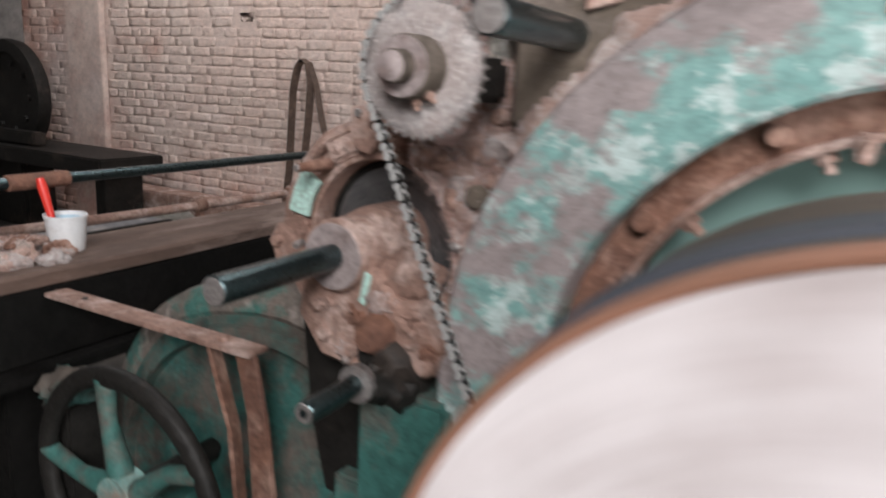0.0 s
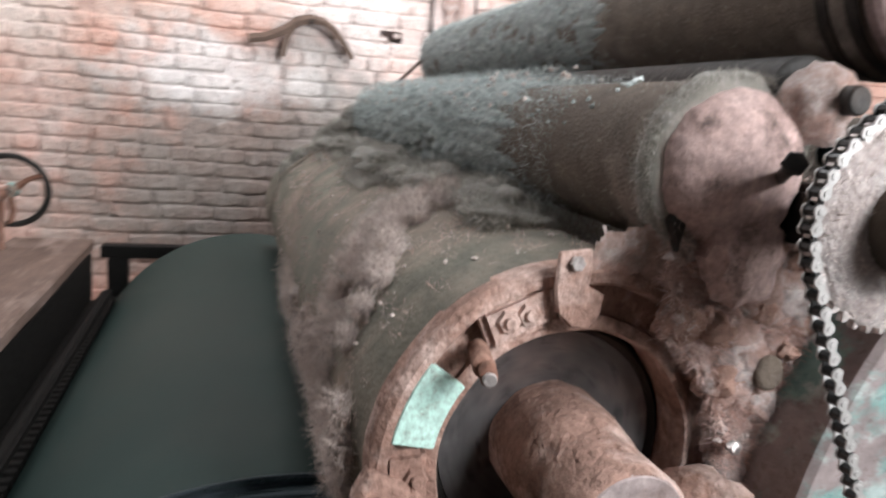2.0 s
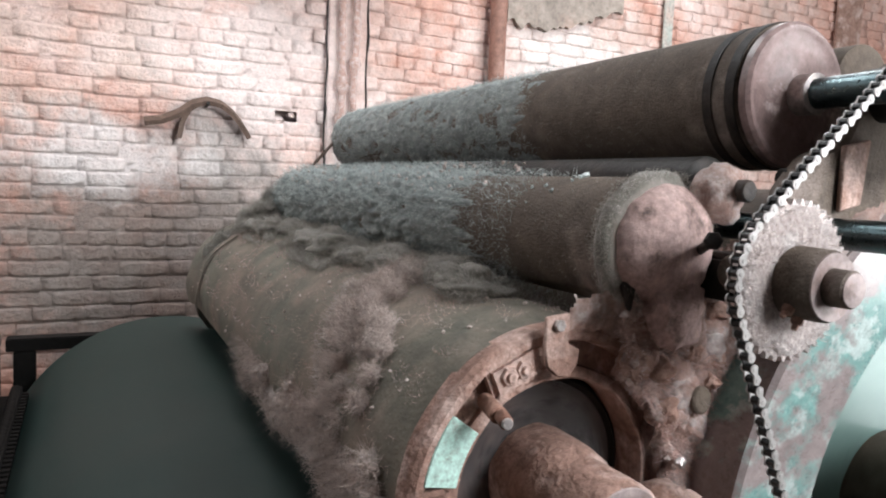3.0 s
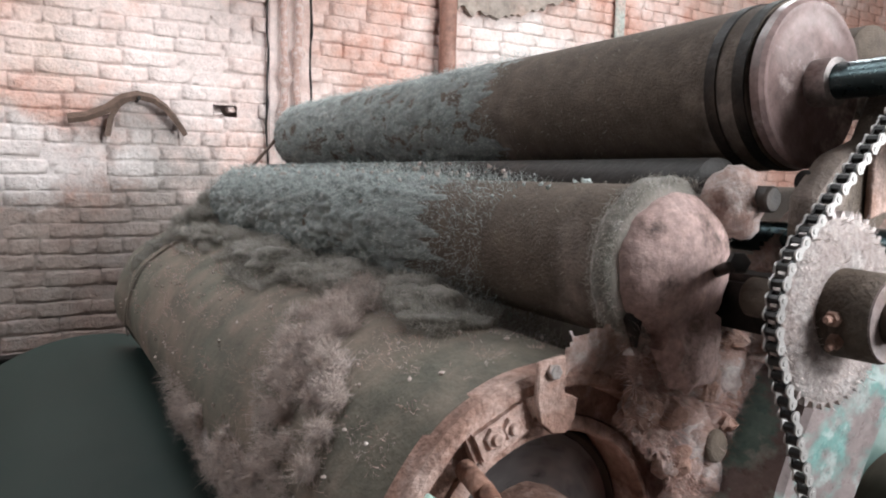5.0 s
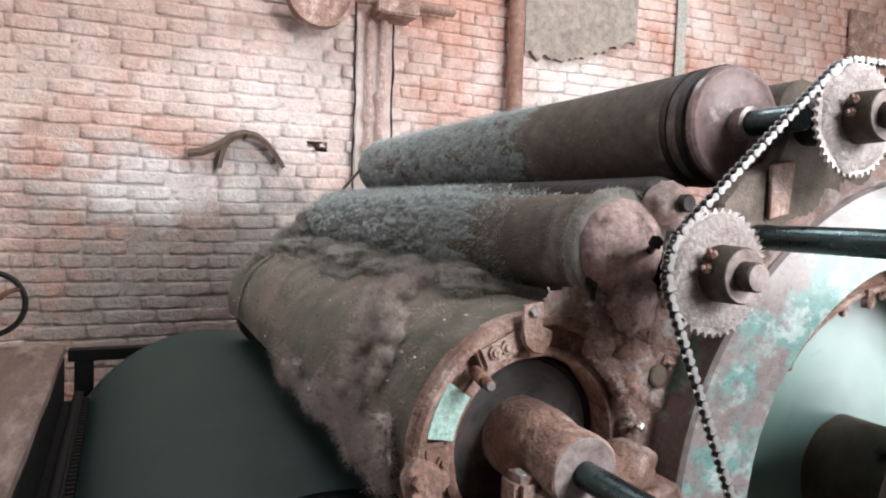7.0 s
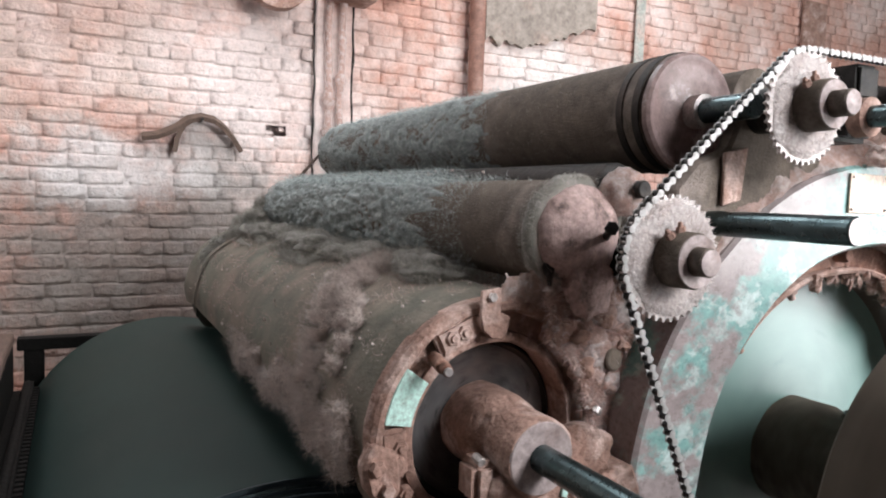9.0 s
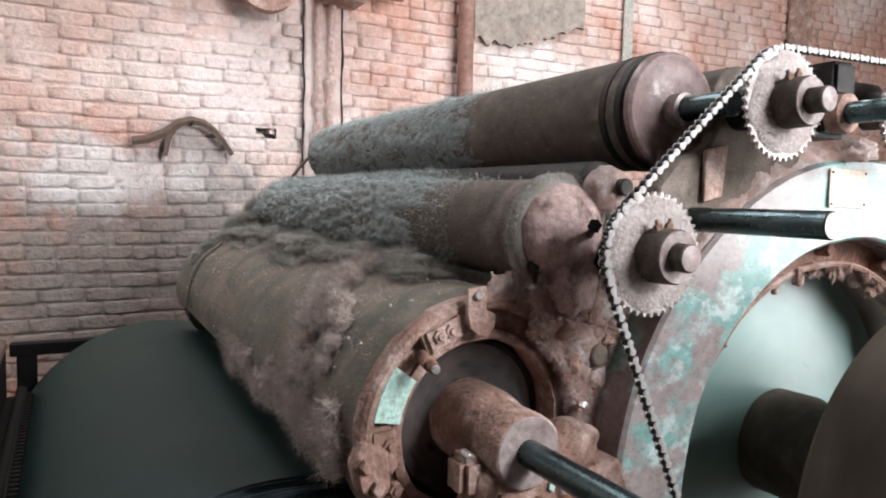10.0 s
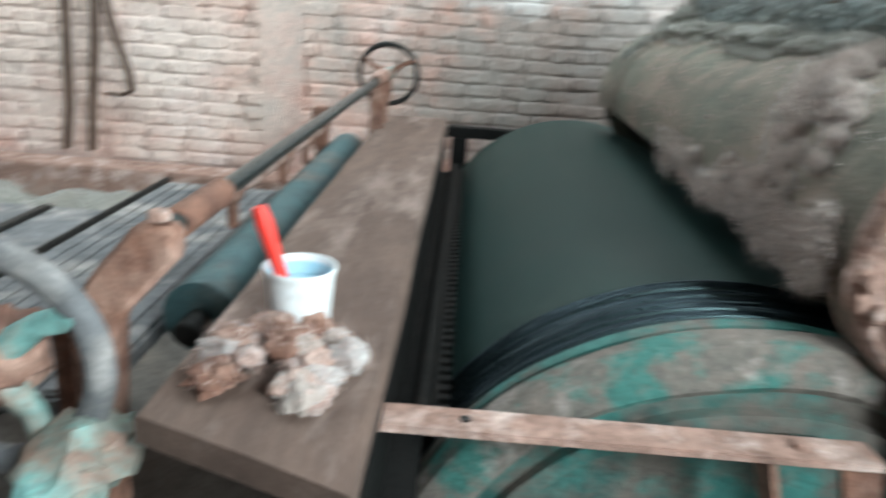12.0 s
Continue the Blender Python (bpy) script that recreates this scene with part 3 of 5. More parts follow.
    ear = outline([(-0.155, -0.005), (-0.150, -0.06), (-0.165, -0.075), (-0.195, -0.06), (-0.205, -0.02), (-0.19, 0.01)], -0.03, 0.0, 0.005)
    part("side_ear", ear, M_DUSTY, t)
    part("ear_bolt", hexbolt((-0.187, -0.03, -0.02), (0, -1, 0), 0.011, 0.01), M_DUSTY, t)
    part("ear_bolt", hexbolt((-0.172, -0.03, -0.052), (0, -1, 0), 0.010, 0.01), M_DUSTY, t)
    clip = outline([(-0.042, 0.205), (-0.012, 0.209), (-0.010, 0.185), (-0.012, 0.175), (0.004, 0.168), (0.002, 0.150), (-0.008, 0.137), (-0.024, 0.138), (-0.038, 0.150), (-0.043, 0.172)], -0.034, -0.028, 0.0015)
    part("clip", clip, M_DUSTY, t, "bent grey sheet-metal clip")
    part("clip_bolt", hexbolt((-0.027, -0.034, 0.196), (0, -1, 0), 0.007, 0.006), M_BRIGHT, t)
    # thin lint on top towards the valley, and a streak that droops down the cover
    part("lint_blanket", lumpy_shell(0.199, 0.22, 1.60, radians(20), radians(92), 240, 90, 0.020, 3.1), M_LINTBROWN, t, "brown lint blanket")
    fibres(on_cylinder(0.204, 0.16, 1.58, radians(25), radians(104), 0.026), 18000, 4, M_LINTBROWN, t, 0.015)
    fibres(on_cylinder(0.199, 0.03, 0.85, radians(175), radians(198), 0.016, lambda a, y, g: g.random() < 1.1 - y and noise.noise((y * 8, a * 3, 0)) > -0.2), 5000, 5, M_LINTPUFF, t, 0.018)
    fibres(on_cylinder(0.200, 0.02, 1.5, radians(80), radians(170), 0.002, lambda a, y, g: noise.noise((y * 9, a * 7, 4)) > 0.05), 3500, 15, M_LINTPINK, t, 0.006)

    def droop(a, y, g):
        u = (math.degrees(a) - 84) / 110
        return abs(y - (0.43 - 0.26 * u + 0.06 * noise.noise((u * 6, 0.4, 0)))) < (0.09 - 0.02 * u) * g.random() ** 0.6 and noise.noise((y * 16, a * 9, 2)) > -0.1
    fibres(on_cylinder(0.200, 0.10, 0.68, radians(84), radians(194), 0.014, droop), 7000, 44, M_LINTPUFF, t, 0.016)
    fibres(on_cylinder(0.200, 0.60, 1.3, radians(84), radians(120), 0.012, lambda a, y, g: noise.noise((y * 7, a * 5, 7)) > 0.12), 6000, 45, M_LINTBROWN, t, 0.012)
    flecks(on_cylinder(0.201, 0.05, 1.5, radians(60), radians(185), 0.004), 260, 57, M_LINTPUFF, t, 0.0024)
    part("lint_fringe", lumpy_shell(0.197, 0.02, 0.80, radians(178), radians(194), 200, 30, 0.008, 17.7), M_LINTPUFF, t, "matted lint fringe")
    # tufts sagging off the cover's lower edge
    rr = random.Random(23)
    tufts = []
    for k in range(30):
        a, y = radians(rr.uniform(172, 199)), 0.04 + 0.75 * rr.random() ** 1.4
        w = rr.uniform(0.008, 0.019)
        c = (0.203 * math.cos(a), y, 0.203 * math.sin(a))
        tufts.append((c, w))
        part("lint_tuft", blob(c, (w * 0.7, w * 1.5, w * 1.1), k + 31.0, 0.5, 3, 1.5, 1.1), M_LINTPUFF, t)

    def on_tuft(rng):
        c, w = rng.choice(tufts)
        v = Vector((rng.gauss(0, 1), rng.gauss(0, 1), rng.gauss(0, 1))).normalized() * w * rng.uniform(0.7, 1.3)
        return (c[0] + v.x * 0.7, c[1] + v.y * 1.5, c[2] + v.z * 1.1), v
    fibres(on_tuft, 6000, 61, M_LINTPUFF, t, 0.022)
    # ragged lower hem of lint
    hem = bmesh.new()
    pts = []
    for i in range(81):
        y = 0.03 + i * 0.0085
        k = noise.fractal((y * 9, 2.2, 0.4), 0.6, 2.1, 5)
        a = radians(197 + 6 * k)
        pts.append(((0.201 * math.cos(radians(184)), y, 0.201 * math.sin(radians(184))), ((0.206 + 0.012 * k) * math.cos(a), y, (0.206 + 0.012 * k) * math.sin(a))))
    va = [(hem.verts.new(p), hem.verts.new((p[0] * 0.5 + q[0] * 0.5 - 0.008, p[1], p[2] * 0.5 + q[2] * 0.5)), hem.verts.new(q)) for p, q in pts]
    for a, b in zip(va, va[1:]):
        hem.faces.new((a[0], b[0], b[1], a[1]))
        hem.faces.new((a[1], b[1], b[2], a[2]))
    part("lint_hem", hem, M_LINTPUFF, t, "ragged hanging hem of lint")
    return t


def build_core():
    t = thing("stripper_core", "dark spinning roller end with steel axle inside the flange", "roller", (FX, 0, FZ))
    part("dark_disc", lathe([(0.0, 0.040), (0.06, 0.040), (0.114, 0.034), (0.114, 0.07)], 72), M_DISC, t, "dark polished end disc")
    part("disc_rim", lathe([(0.115, 0.034), (0.120, 0.029), (0.124, 0.032), (0.124, 0.07)], 72), M_DARKIRON, t)
    return t


def build_axle():
    t = thing("axle_bearing", "rusty collar bearing carrying a bright steel axle", "bearing", (FX, 0, FZ))
    part("boss", lathe([(0.060, 0.04), (0.060, -0.02), (0.056, -0.05), (0.052, -0.055), (0.052, -0.122), (0.0485, -0.127), (0.019, -0.127)], 48, wobble=0.0025), M_DUSTY, t)
    part("boss_face", lathe([(0.018, -0.1275), (0.047, -0.1285), (0.049, -0.126)], 48), M_CAPPALE, t, "worn bright boss face")
    part("axle", rod((0, 0.05, 0), (0, -0.345, 0), 0.0185, 28, bevel=0.1), M_STEEL, t, "bright steel axle")
    part("axle_end", lathe([(0, -0.3465), (0.0165, -0.346), (0.017, -0.344)], 24), M_BRIGHT, t)
    part("pinch_lug", box(-0.085, -0.050, -0.105, -0.055, -0.060, -0.005, 0.009), M_DUSTY, t)
    nut = rod((-0.080, -0.112, 0.000), (-0.080, -0.095, 0.003), 0.006, 12)
    part("bright_stud", nut, M_BRIGHT, t, "bright stud end")
    foot = outline([(-0.060, -0.02), (-0.075, -0.10), (-0.03, -0.16), (0.07, -0.17), (0.16, -0.15), (0.19, -0.08), (0.17, -0.035), (0.10, -0.05), (0.06, -0.01), (0.0, -0.03)], -0.115, -0.055, 0.008)
    part("foot", foot, M_DUSTY, t, "rust-caked bearing foot")
    part("curled_plate", tube([(0.05, -0.10, -0.075), (0.085, -0.105, -0.088), (0.115, -0.105, -0.080), (0.135, -0.105, -0.06), (0.15, -0.105, -0.045), (0.165, -0.105, -0.048)], 0.005, 8), M_DUSTY, t)
    cone = lathe([(0.030, -0.11), (0.026, -0.135), (0.017, -0.150), (0.0, -0.152)], 24, centre=(0.075, 0, -0.10), wobble=0.003)
    part("cone_nut", cone, M_RUST, t)
    part("enamel_chip", outline([(0.050, -0.065), (0.060, -0.02), (0.050, -0.015), (0.040, -0.06)], -0.119, -0.114, 0.001), M_PATCH, t, "remnant of pale green enamel")
    part("web_plate", outline([(-0.11, -0.13), (-0.02, -0.14), (0.05, -0.15), (0.12, -0.20), (0.12, -0.42), (-0.06, -0.42), (-0.09, -0.3)], -0.06, -0.03, 0.004), M_DARKIRON, t, "greasy dark web plate")
    part("lower_foot", box(-0.02, 0.14, -0.09, -0.03, -FZ, -0.36, 0.006), M_TURQDK, t)
    for x, z in ((0.13, -0.10), (-0.02, -0.12), (0.03, -0.135)):
        part("bolt", hexbolt((x, -0.115, z), (0, -1, 0), 0.011, 0.009), M_DUSTY, t)
    lump = blob((0.10, -0.075, -0.02), (0.05, 0.035, 0.035), 4.4, 0.4, 3, 2.0, 1.2)
    part("grime_lump", lump, M_DUSTY, t)
    for k, (x, z, w) in enumerate(((-0.03, -0.075, 0.030), (0.035, -0.085, 0.026), (0.075, -0.055, 0.030), (0.125, -0.075, 0.028), (0.155, -0.11, 0.022), (0.02, -0.14, 0.028), (0.09, -0.14, 0.026))):
        part("grime_lump", blob((x, -0.112, z), (w * 0.75, w * 0.4, w * 0.55), k + 140.0, 0.8, 3, 2.4, 0.7), (M_DUSTY, M_RUST, M_LINTPINK)[k % 3], t)
    return t


cover, core, bearing = build_cover(), build_core(), build_axle()

# ---- rust and lint covered side plate between cover and arch ----


def build_side_plate():
    t = thing("side_plate", "rusty side plate thickly caked with pinkish lint", "machine plate", (0, 0, 0))
    bm = bmesh.new()
    n_x, n_z = 150, 190
    grid = []
    for i in range(n_x + 1):
        row = []
        for j in range(n_z + 1):
            u, v = i / n_x, j / n_z
            x, z = 0.05 + 0.52 * u, 0.60 + 0.84 * v
            k = noise.fractal((x * 16, z * 16, 1.7), 0.7, 2.1, 7)
            k2 = noise.noise((x * 6, z * 6, 9.1))
            row.append(bm.verts.new((x + 0.004 * k2, -0.024 - 0.014 * k - 0.012 * k2, z)))
        grid.append(row)
    for i in range(n_x):
        for j in range(n_z):
            x, z = 0.05 + 0.52 * (i + 0.5) / n_x, 0.60 + 0.84 * (j + 0.5) / n_z
            inside = math.hypot(x - FX, z - FZ) > (0.143 + 0.012 * noise.noise((x * 40, z * 40, 0)) if x > 0.13 else 0.186) and math.hypot(x - AX, z - AZ) > 0.50
            top = z < 1.235 + 0.012 * noise.noise((x * 20, 0, 0)) + max(0, x - 0.2) * 0.55
            if inside and top and math.hypot(x - AX, z - AZ) < 0.80:
                bm.faces.new((grid[i][j], grid[i + 1][j], grid[i + 1][j + 1], grid[i][j + 1]))
    bmesh.ops.delete(bm, geom=[v for v in bm.verts if not v.link_faces], context="VERTS")
    part("caked_plate", bm, M_LINTPINK, t)

    def place(rng):
        while True:
            x, z = rng.uniform(0.12, 0.48), rng.uniform(0.88, 1.28)
            if math.hypot(x - FX, z - FZ) > (0.146 if x > 0.13 else 0.19) and math.hypot(x - AX, z - AZ) > 0.53:
                return (x, -0.036, z), (0, -1, 0)
    fibres(place, 13000, 21, M_LINTPINK, t, 0.017)
    flecks(place, 260, 58, M_LINTWHITE, t, 0.004)
    rr = random.Random(17)
    k = 0
    while k < 60:
        x, z = rr.uniform(0.14, 0.42), rr.uniform(0.90, 1.24)
        if math.hypot(x - FX, z - FZ) < 0.158 or math.hypot(x - AX, z - AZ) < 0.56:
            continue
        w = rr.uniform(0.010, 0.030)
        part("lint_clump", blob((x, -0.032, z), (w, rr.uniform(0.008, 0.018), w * rr.uniform(0.7, 1.3)), k + 2.5, 0.45, 3, 1.5, 1.0), (M_LINTPINK, M_LINTPINK, M_LINTWHITE, M_DUSTY)[k % 4], t)
        k += 1
    part("disc_tab", rod((0.238, -0.03, 1.10), (0.240, -0.052, 1.103), 0.017, 20), M_ROLLER, t, "half-round iron tab")
    part("bright_chip", blob((0.212, -0.05, 1.03), (0.008, 0.005, 0.006), 1.2, 0.5, 2), M_BRIGHT, t)
    return t


build_side_plate()

# ---- rollers ----


def build_top_roller():
    t = thing("worker_roller", "long brown card-clothed roller wrapped in grey lint, black end bands", "roller", (0.392, 0, 1.481))
    r, f = 0.094, 0.075
    part("roller_body", lathe([(0.0, 1.61), (r - 0.004, 1.61), (r, 1.605), (r, f - 0.085), (r - 0.004, f - 0.087), (0.0, f - 0.088)], 80, wobble=0.0008), M_ROLLER, t)
    for y in (0.034, -0.002):
        part("end_band", lathe([(r, y - 0.008), (r + 0.0018, y - 0.007), (r + 0.0018, y + 0.007), (r, y + 0.008)], 72, True), M_DARKIRON, t, "black end band")
    part("end_cap", lathe([(r - 0.001, f - 0.090), (r - 0.0015, f - 0.100), (r - 0.006, f - 0.104), (r - 0.012, f - 0.103), (r - 0.016, f - 0.1005), (r - 0.040, f - 0.103), (0.030, f - 0.106), (0.02, f - 0.108)], 72, wobble=0.0012), M_CAP, t, "glossy brown end cap with pale dust")
    part("bush", lathe([(0.019, f - 0.105), (0.026, f - 0.106), (0.026, f - 0.130), (0.019, f - 0.132)], 28, True), M_BRIGHT, t, "bright end bush")
    part("shaft", rod((0, f - 0.10, 0), (0, f - 0.222, 0), 0.0195, 24), M_STEEL, t)
    part("lint_wrap", lumpy_shell(r + 0.0008, 0.36, 1.60, 0, 2 * math.pi, 300, 150, 0.006, 5.5), M_LINT, t, "grey lint wrapping")
    fibres(on_cylinder(r, 0.45, 1.60, 0, 2 * math.pi, 0.010, lambda a, y, g: g.random() < (y - 0.28) / 0.35 and noise.noise((math.cos(a) * 2, y * 20, math.sin(a) * 2)) > -0.3), 24000, 7, M_LINT, t, 0.010)
    fibres(on_cylinder(r, 0.15, 0.6, 0, 2 * math.pi, 0.001), 1500, 8, M_LINTBROWN, t, 0.006)
    return t


def build_worker():
    t = thing("lint_roller", "carding roller buried in grey-brown lint with a domed dusty end", "roller", (0.168, 0, 1.288))
    r = 0.078
    part("roller_body", lathe([(0.0, 1.50), (r, 1.50), (r, 0.0), (r - 0.003, -0.012), (0, -0.012)], 64, wobble=0.001), M_ROLLER, t)
    part("lint_wrap", lumpy_shell(r + 0.003, 0.24, 1.49, 0, 2 * math.pi, 300, 170, 0.013, 1.5), M_LINT, t, "thick grey lint wrapping")
    fibres(on_cylinder(r + 0.004, 0.30, 1.49, 0, 2 * math.pi, 0.022, lambda a, y, g: math.sin(a) > -0.5 and g.random() < (y - 0.12) / 0.4 and noise.noise((math.cos(a) * 4, y * 24, math.sin(a) * 4)) > -0.3), 30000, 11, M_LINT, t, 0.0095)
    flecks(on_cylinder(r + 0.010, 0.25, 1.49, 0.1, 3.1, 0.014), 420, 55, M_LINTPUFF, t)
    flecks(on_cylinder(r + 0.001, 0.04, 0.4, 0.1, 3.1, 0.002), 60, 56, M_LINT, t)
    fibres(on_cylinder(r + 0.002, 0.16, 0.5, 0, 2 * math.pi, 0.008), 4000, 13, M_LINT, t, 0.010)
    fibres(on_cylinder(r, 0.02, 0.4, 0, 2 * math.pi, 0.001), 900, 12, M_LINTBROWN, t, 0.005)
    return t


def build_worker_end():
    t = thing("roller_end_bearing", "dust-covered domed bearing at the lint roller's end", "bearing", (0.172, 0, 1.288))
    part("collar", lathe([(0.060, -0.010), (0.082, -0.012), (0.086, -0.020), (0.084, -0.034), (0.070, -0.040), (0.055, -0.036)], 56, wobble=0.010, seed=3), M_LINTBROWN, t, "felted ring of pale lint")
    part("dome", lathe([(0.072, -0.03), (0.070, -0.045), (0.056, -0.062), (0.030, -0.072), (0.0, -0.074)], 48, wobble=0.006, seed=8), M_DOME, t, "pinkish dusty dome")
    part("lower_dome", blob((0.012, -0.05, -0.075), (0.040, 0.024, 0.045), 2.2, 0.25), M_DOME, t)
    pin = rod((0.03, -0.06, -0.005), (-0.004, -0.112, 0.012), 0.0055, 12)
    hexbolt((-0.002, -0.110, 0.0115), (-0.5, -0.8, 0.3), 0.010, 0.008, bm=pin)
    part("pin", pin, M_DARKIRON, t, "dark protruding bolt")
    part("strap_slot", outline([(-0.062, -0.045), (-0.045, -0.012), (-0.040, -0.03), (-0.048, -0.075)], -0.046, -0.036, 0.002), M_DARKIRON, t)
    part("black_block", box(0.052, 0.10, -0.14, -0.04, -0.06, -0.005, 0.008), M_DARKIRON, t)
    fibres(on_cylinder(0.082, -0.04, -0.008, 0, 2 * math.pi, 0.004), 3000, 31, M_LINTBROWN, t, 0.007)
    return t


def build_plain_roller(name, label, x, z, r, y0, y1, mat):
    t = thing(name, label, "roller", (x, 0, z))
    part("roller_body", lathe([(0.0, y1), (r, y1), (r, y0 + 0.004), (r - 0.006, y0), (0, y0)], 48, wobble=0.001), mat, t)
    part("shaft", rod((0, y0, 0), (0, y0 - 0.06, 0), r * 0.32, 20), M_DARKIRON, t)
    return t


top_roller, worker = build_top_roller(), build_worker()
build_worker_end()
back_roller = build_plain_roller("back_roller", "brown roller half hidden behind the worker roller", 0.600, 1.520, 0.060, 0.02, 1.6, M_ROLLER)
low_roller = build_plain_roller("clearer_roller", "small dark clearer roller with a dusty end", 0.245, 1.355, 0.040, -0.03, 1.45, M_DARKIRON)
end_knob = tagged(part("dusty_end_knob", blob((0.235, -0.055, 1.350), (0.036, 0.024, 0.036), 6.1, 0.18), M_LINTPINK), "round dusty knob at the clearer roller's end", "knob")

# loose lint tangled where the rollers meet


def lint_pile(name, label, specs, mat, seed, count, length=0.02, core=0.86):
    t = thing(name, label, "lint")
    for k, (c, s) in enumerate(specs):
        part("clump", blob(c, tuple(core * q for q in s), seed + k * 1.7, 0.45, 4, 1.5, 1.3), mat, t)

    def place(rng):
        c, s = rng.choice(specs)
        v = Vector((rng.gauss(0, 1), rng.gauss(0, 1), rng.gauss(0, 1))).normalized()
        q = rng.uniform(0.75, 1.12)
        return (c[0] + v.x * s[0] * q, c[1] + v.y * s[1] * q, c[2] + v.z * s[2] * q), v
    fibres(place, int(count * 3.0), int(seed * 10), mat, t, length * 0.75)
    return t


rng = random.Random(3)
lint_pile("lint_tangle", "grey-brown lint filling the valley between the two rollers",
          [((0.050 + rng.uniform(-0.03, 0.03), 1.56 - 0.066 * k, 1.200 + rng.uniform(-0.012, 0.020)), (rng.uniform(0.035, 0.06), rng.uniform(0.05, 0.09), rng.uniform(0.018, 0.034))) for k in range(22)], M_LINTBROWN, 2.3, 8000)
lint_pile("lint_tangle", "lint heap at the far end of the rollers",
          [((0.075 - 0.030 * k + rng.uniform(-0.012, 0.012), 1.50 + rng.uniform(-0.06, 0.06), 1.285 - 0.032 * k), (rng.uniform(0.022, 0.036), rng.uniform(0.03, 0.06), rng.uniform(0.022, 0.034))) for k in range(6)], M_LINTBROWN, 7.7, 5500, 0.026)

# soft puffs lying on the cover, sagging in a streak towards its lower edge
prng = random.Random(8)
puffs = []
for k in range(26):
    u = k / 25
    a, y = radians(86 + 66 * u + prng.uniform(-6, 6)), 0.43 - 0.26 * u + prng.uniform(-0.06, 0.06)
    w = prng.uniform(0.012, 0.026) * (1.2 - 0.7 * u)
    puffs.append(((FX + 0.203 * math.cos(a), y, FZ + 0.203 * math.sin(a)), (w, w * 1.3, w * 0.85)))
lint_pile("lint_puff", "pinkish grey fluffy lint puffs resting on the cover", puffs, M_LINTPUFF, 4.1, 5000, 0.022, 0.40)

tagged(part("wooden_stick", rod((0.180, 1.475, 1.368), (0.308, 1.600, 1.478), 0.005, 8), M_WOOD), "thin wooden stick lying across the far roller ends", "stick")

# ---- doffer ----


def build_doffer():
    t = thing("doffer_cylinder", "large dark green card-clothed doffer cylinder", "cylinder", (-0.180, 0, 0.409))
    r = 0.474
    part("cylinder_body", lathe([(0.0, 1.80), (r - 0.01, 1.80), (r, 1.79), (r, 0.225), (r - 0.002, 0.220)], 160), M_DOFFER, t)
    part("wire_band", lathe([(r - 0.006, 0.222), (r + 0.001, 0.220), (r + 0.002, 0.085), (r - 0.006, 0.082)], 120, True, wobble=0.002), M_WIRE, t, "blue-black band of wound wire")
    for k in range(17):
        y = 0.087 + k * 0.0077 + 0.003 * noise.noise((k * 1.7, 0, 0))
        part("wound_wire", lathe([(r, y), (r + 0.004, y + 0.0015), (r, y + 0.003)], 140, wobble=0.004, seed=k * 2.7), M_WIRE if k % 3 else M_STEEL, t)
    part("front_rim", lathe([(r - 0.02, 0.06), (r + 0.003, 0.060), (r + 0.005, 0.066), (r + 0.004, 0.080), (r - 0.02, 0.082)], 120, True, wobble=0.002), M_TURQDK, t, "grimy green front rim")
    return t


def build_doffer_end():
    t = thing("doffer_end_cover", "grimy green painted cast end cover, dusty on top", "machine cover", (-0.180, 0, 0.409))
    prof = [(0.472, 0.058), (0.472, 0.030), (0.462, 0.010), (0.430, -0.004), (0.405, -0.008), (0.380, 0.0), (0.2, 0.004), (0.12, -0.02), (0.0, -0.02)]
    part("casting", lathe(prof, 120, wobble=0.006), M_TURQDK, t)
    part("raised_rib", lathe([(0.404, -0.004), (0.400, -0.022), (0.380, -0.024), (0.374, 0.0)], 100, wobble=0.004), M_TURQDK, t)
    top = bmesh.new()
    lathe([(0.475, 0.056), (0.482, 0.040), (0.475, 0.010), (0.448, -0.006), (0.432, -0.011), (0.42, -0.004)], 120, bm=top, wobble=0.008, seed=5)
    bmesh.ops.delete(top, geom=[v for v in top.verts if v.co.z < 0.20 + 0.05 * noise.noise(v.co * 9)], context="VERTS")
    part("dust_crust", top, M_CRUST, t, "patchy crust of pinkish dust")
    part("casing_skirt", box(-0.10, 0.46, 0.0, 0.05, -0.409, -0.05, 0.01), M_TURQDK, t)
    return t


doffer = build_doffer()
build_doffer_end()


def build_stay():
    t = thing("stay_bar", "dusty flat iron stay bar with a rusty bracket", "bracket")
    a, b = Vector((-0.668, -0.095, 0.817)), Vector((-0.112, -0.085, 0.812))
    part("flat_bar", box(-0.668, -0.110, -0.118, -0.070, 0.806, 0.815, 0.002), M_DUSTY, t)
    part("strut", strip([(-0.225, -0.085, 0.806), (-0.205, -0.085, 0.74), (-0.172, -0.09, 0.66), (-0.150, -0.10, 0.55), (-0.14, -0.10, 0.40)], 0.030, 0.008, wide=(0.3, -1, 0)), M_RUST, t)
    part("bracket_plate", outline([(-0.150, 0.808), (-0.108, 0.808), (-0.085, 0.70), (-0.060, 0.50), (-0.050, 0.30), (-0.11, 0.30), (-0.115, 0.55), (-0.125, 0.70)], -0.108, -0.096, 0.002), M_RUST, t, "rusty bracket plate")
    part("bolt", hexbolt((-0.19, -0.094, 0.815), (0, 0, 1), 0.010, 0.007), M_DUSTY, t)
    part("bolt", hexbolt((-0.55, -0.094, 0.815), (0, 0, 1), 0.006, 0.003), M_DARKIRON, t)
    return t


build_stay()


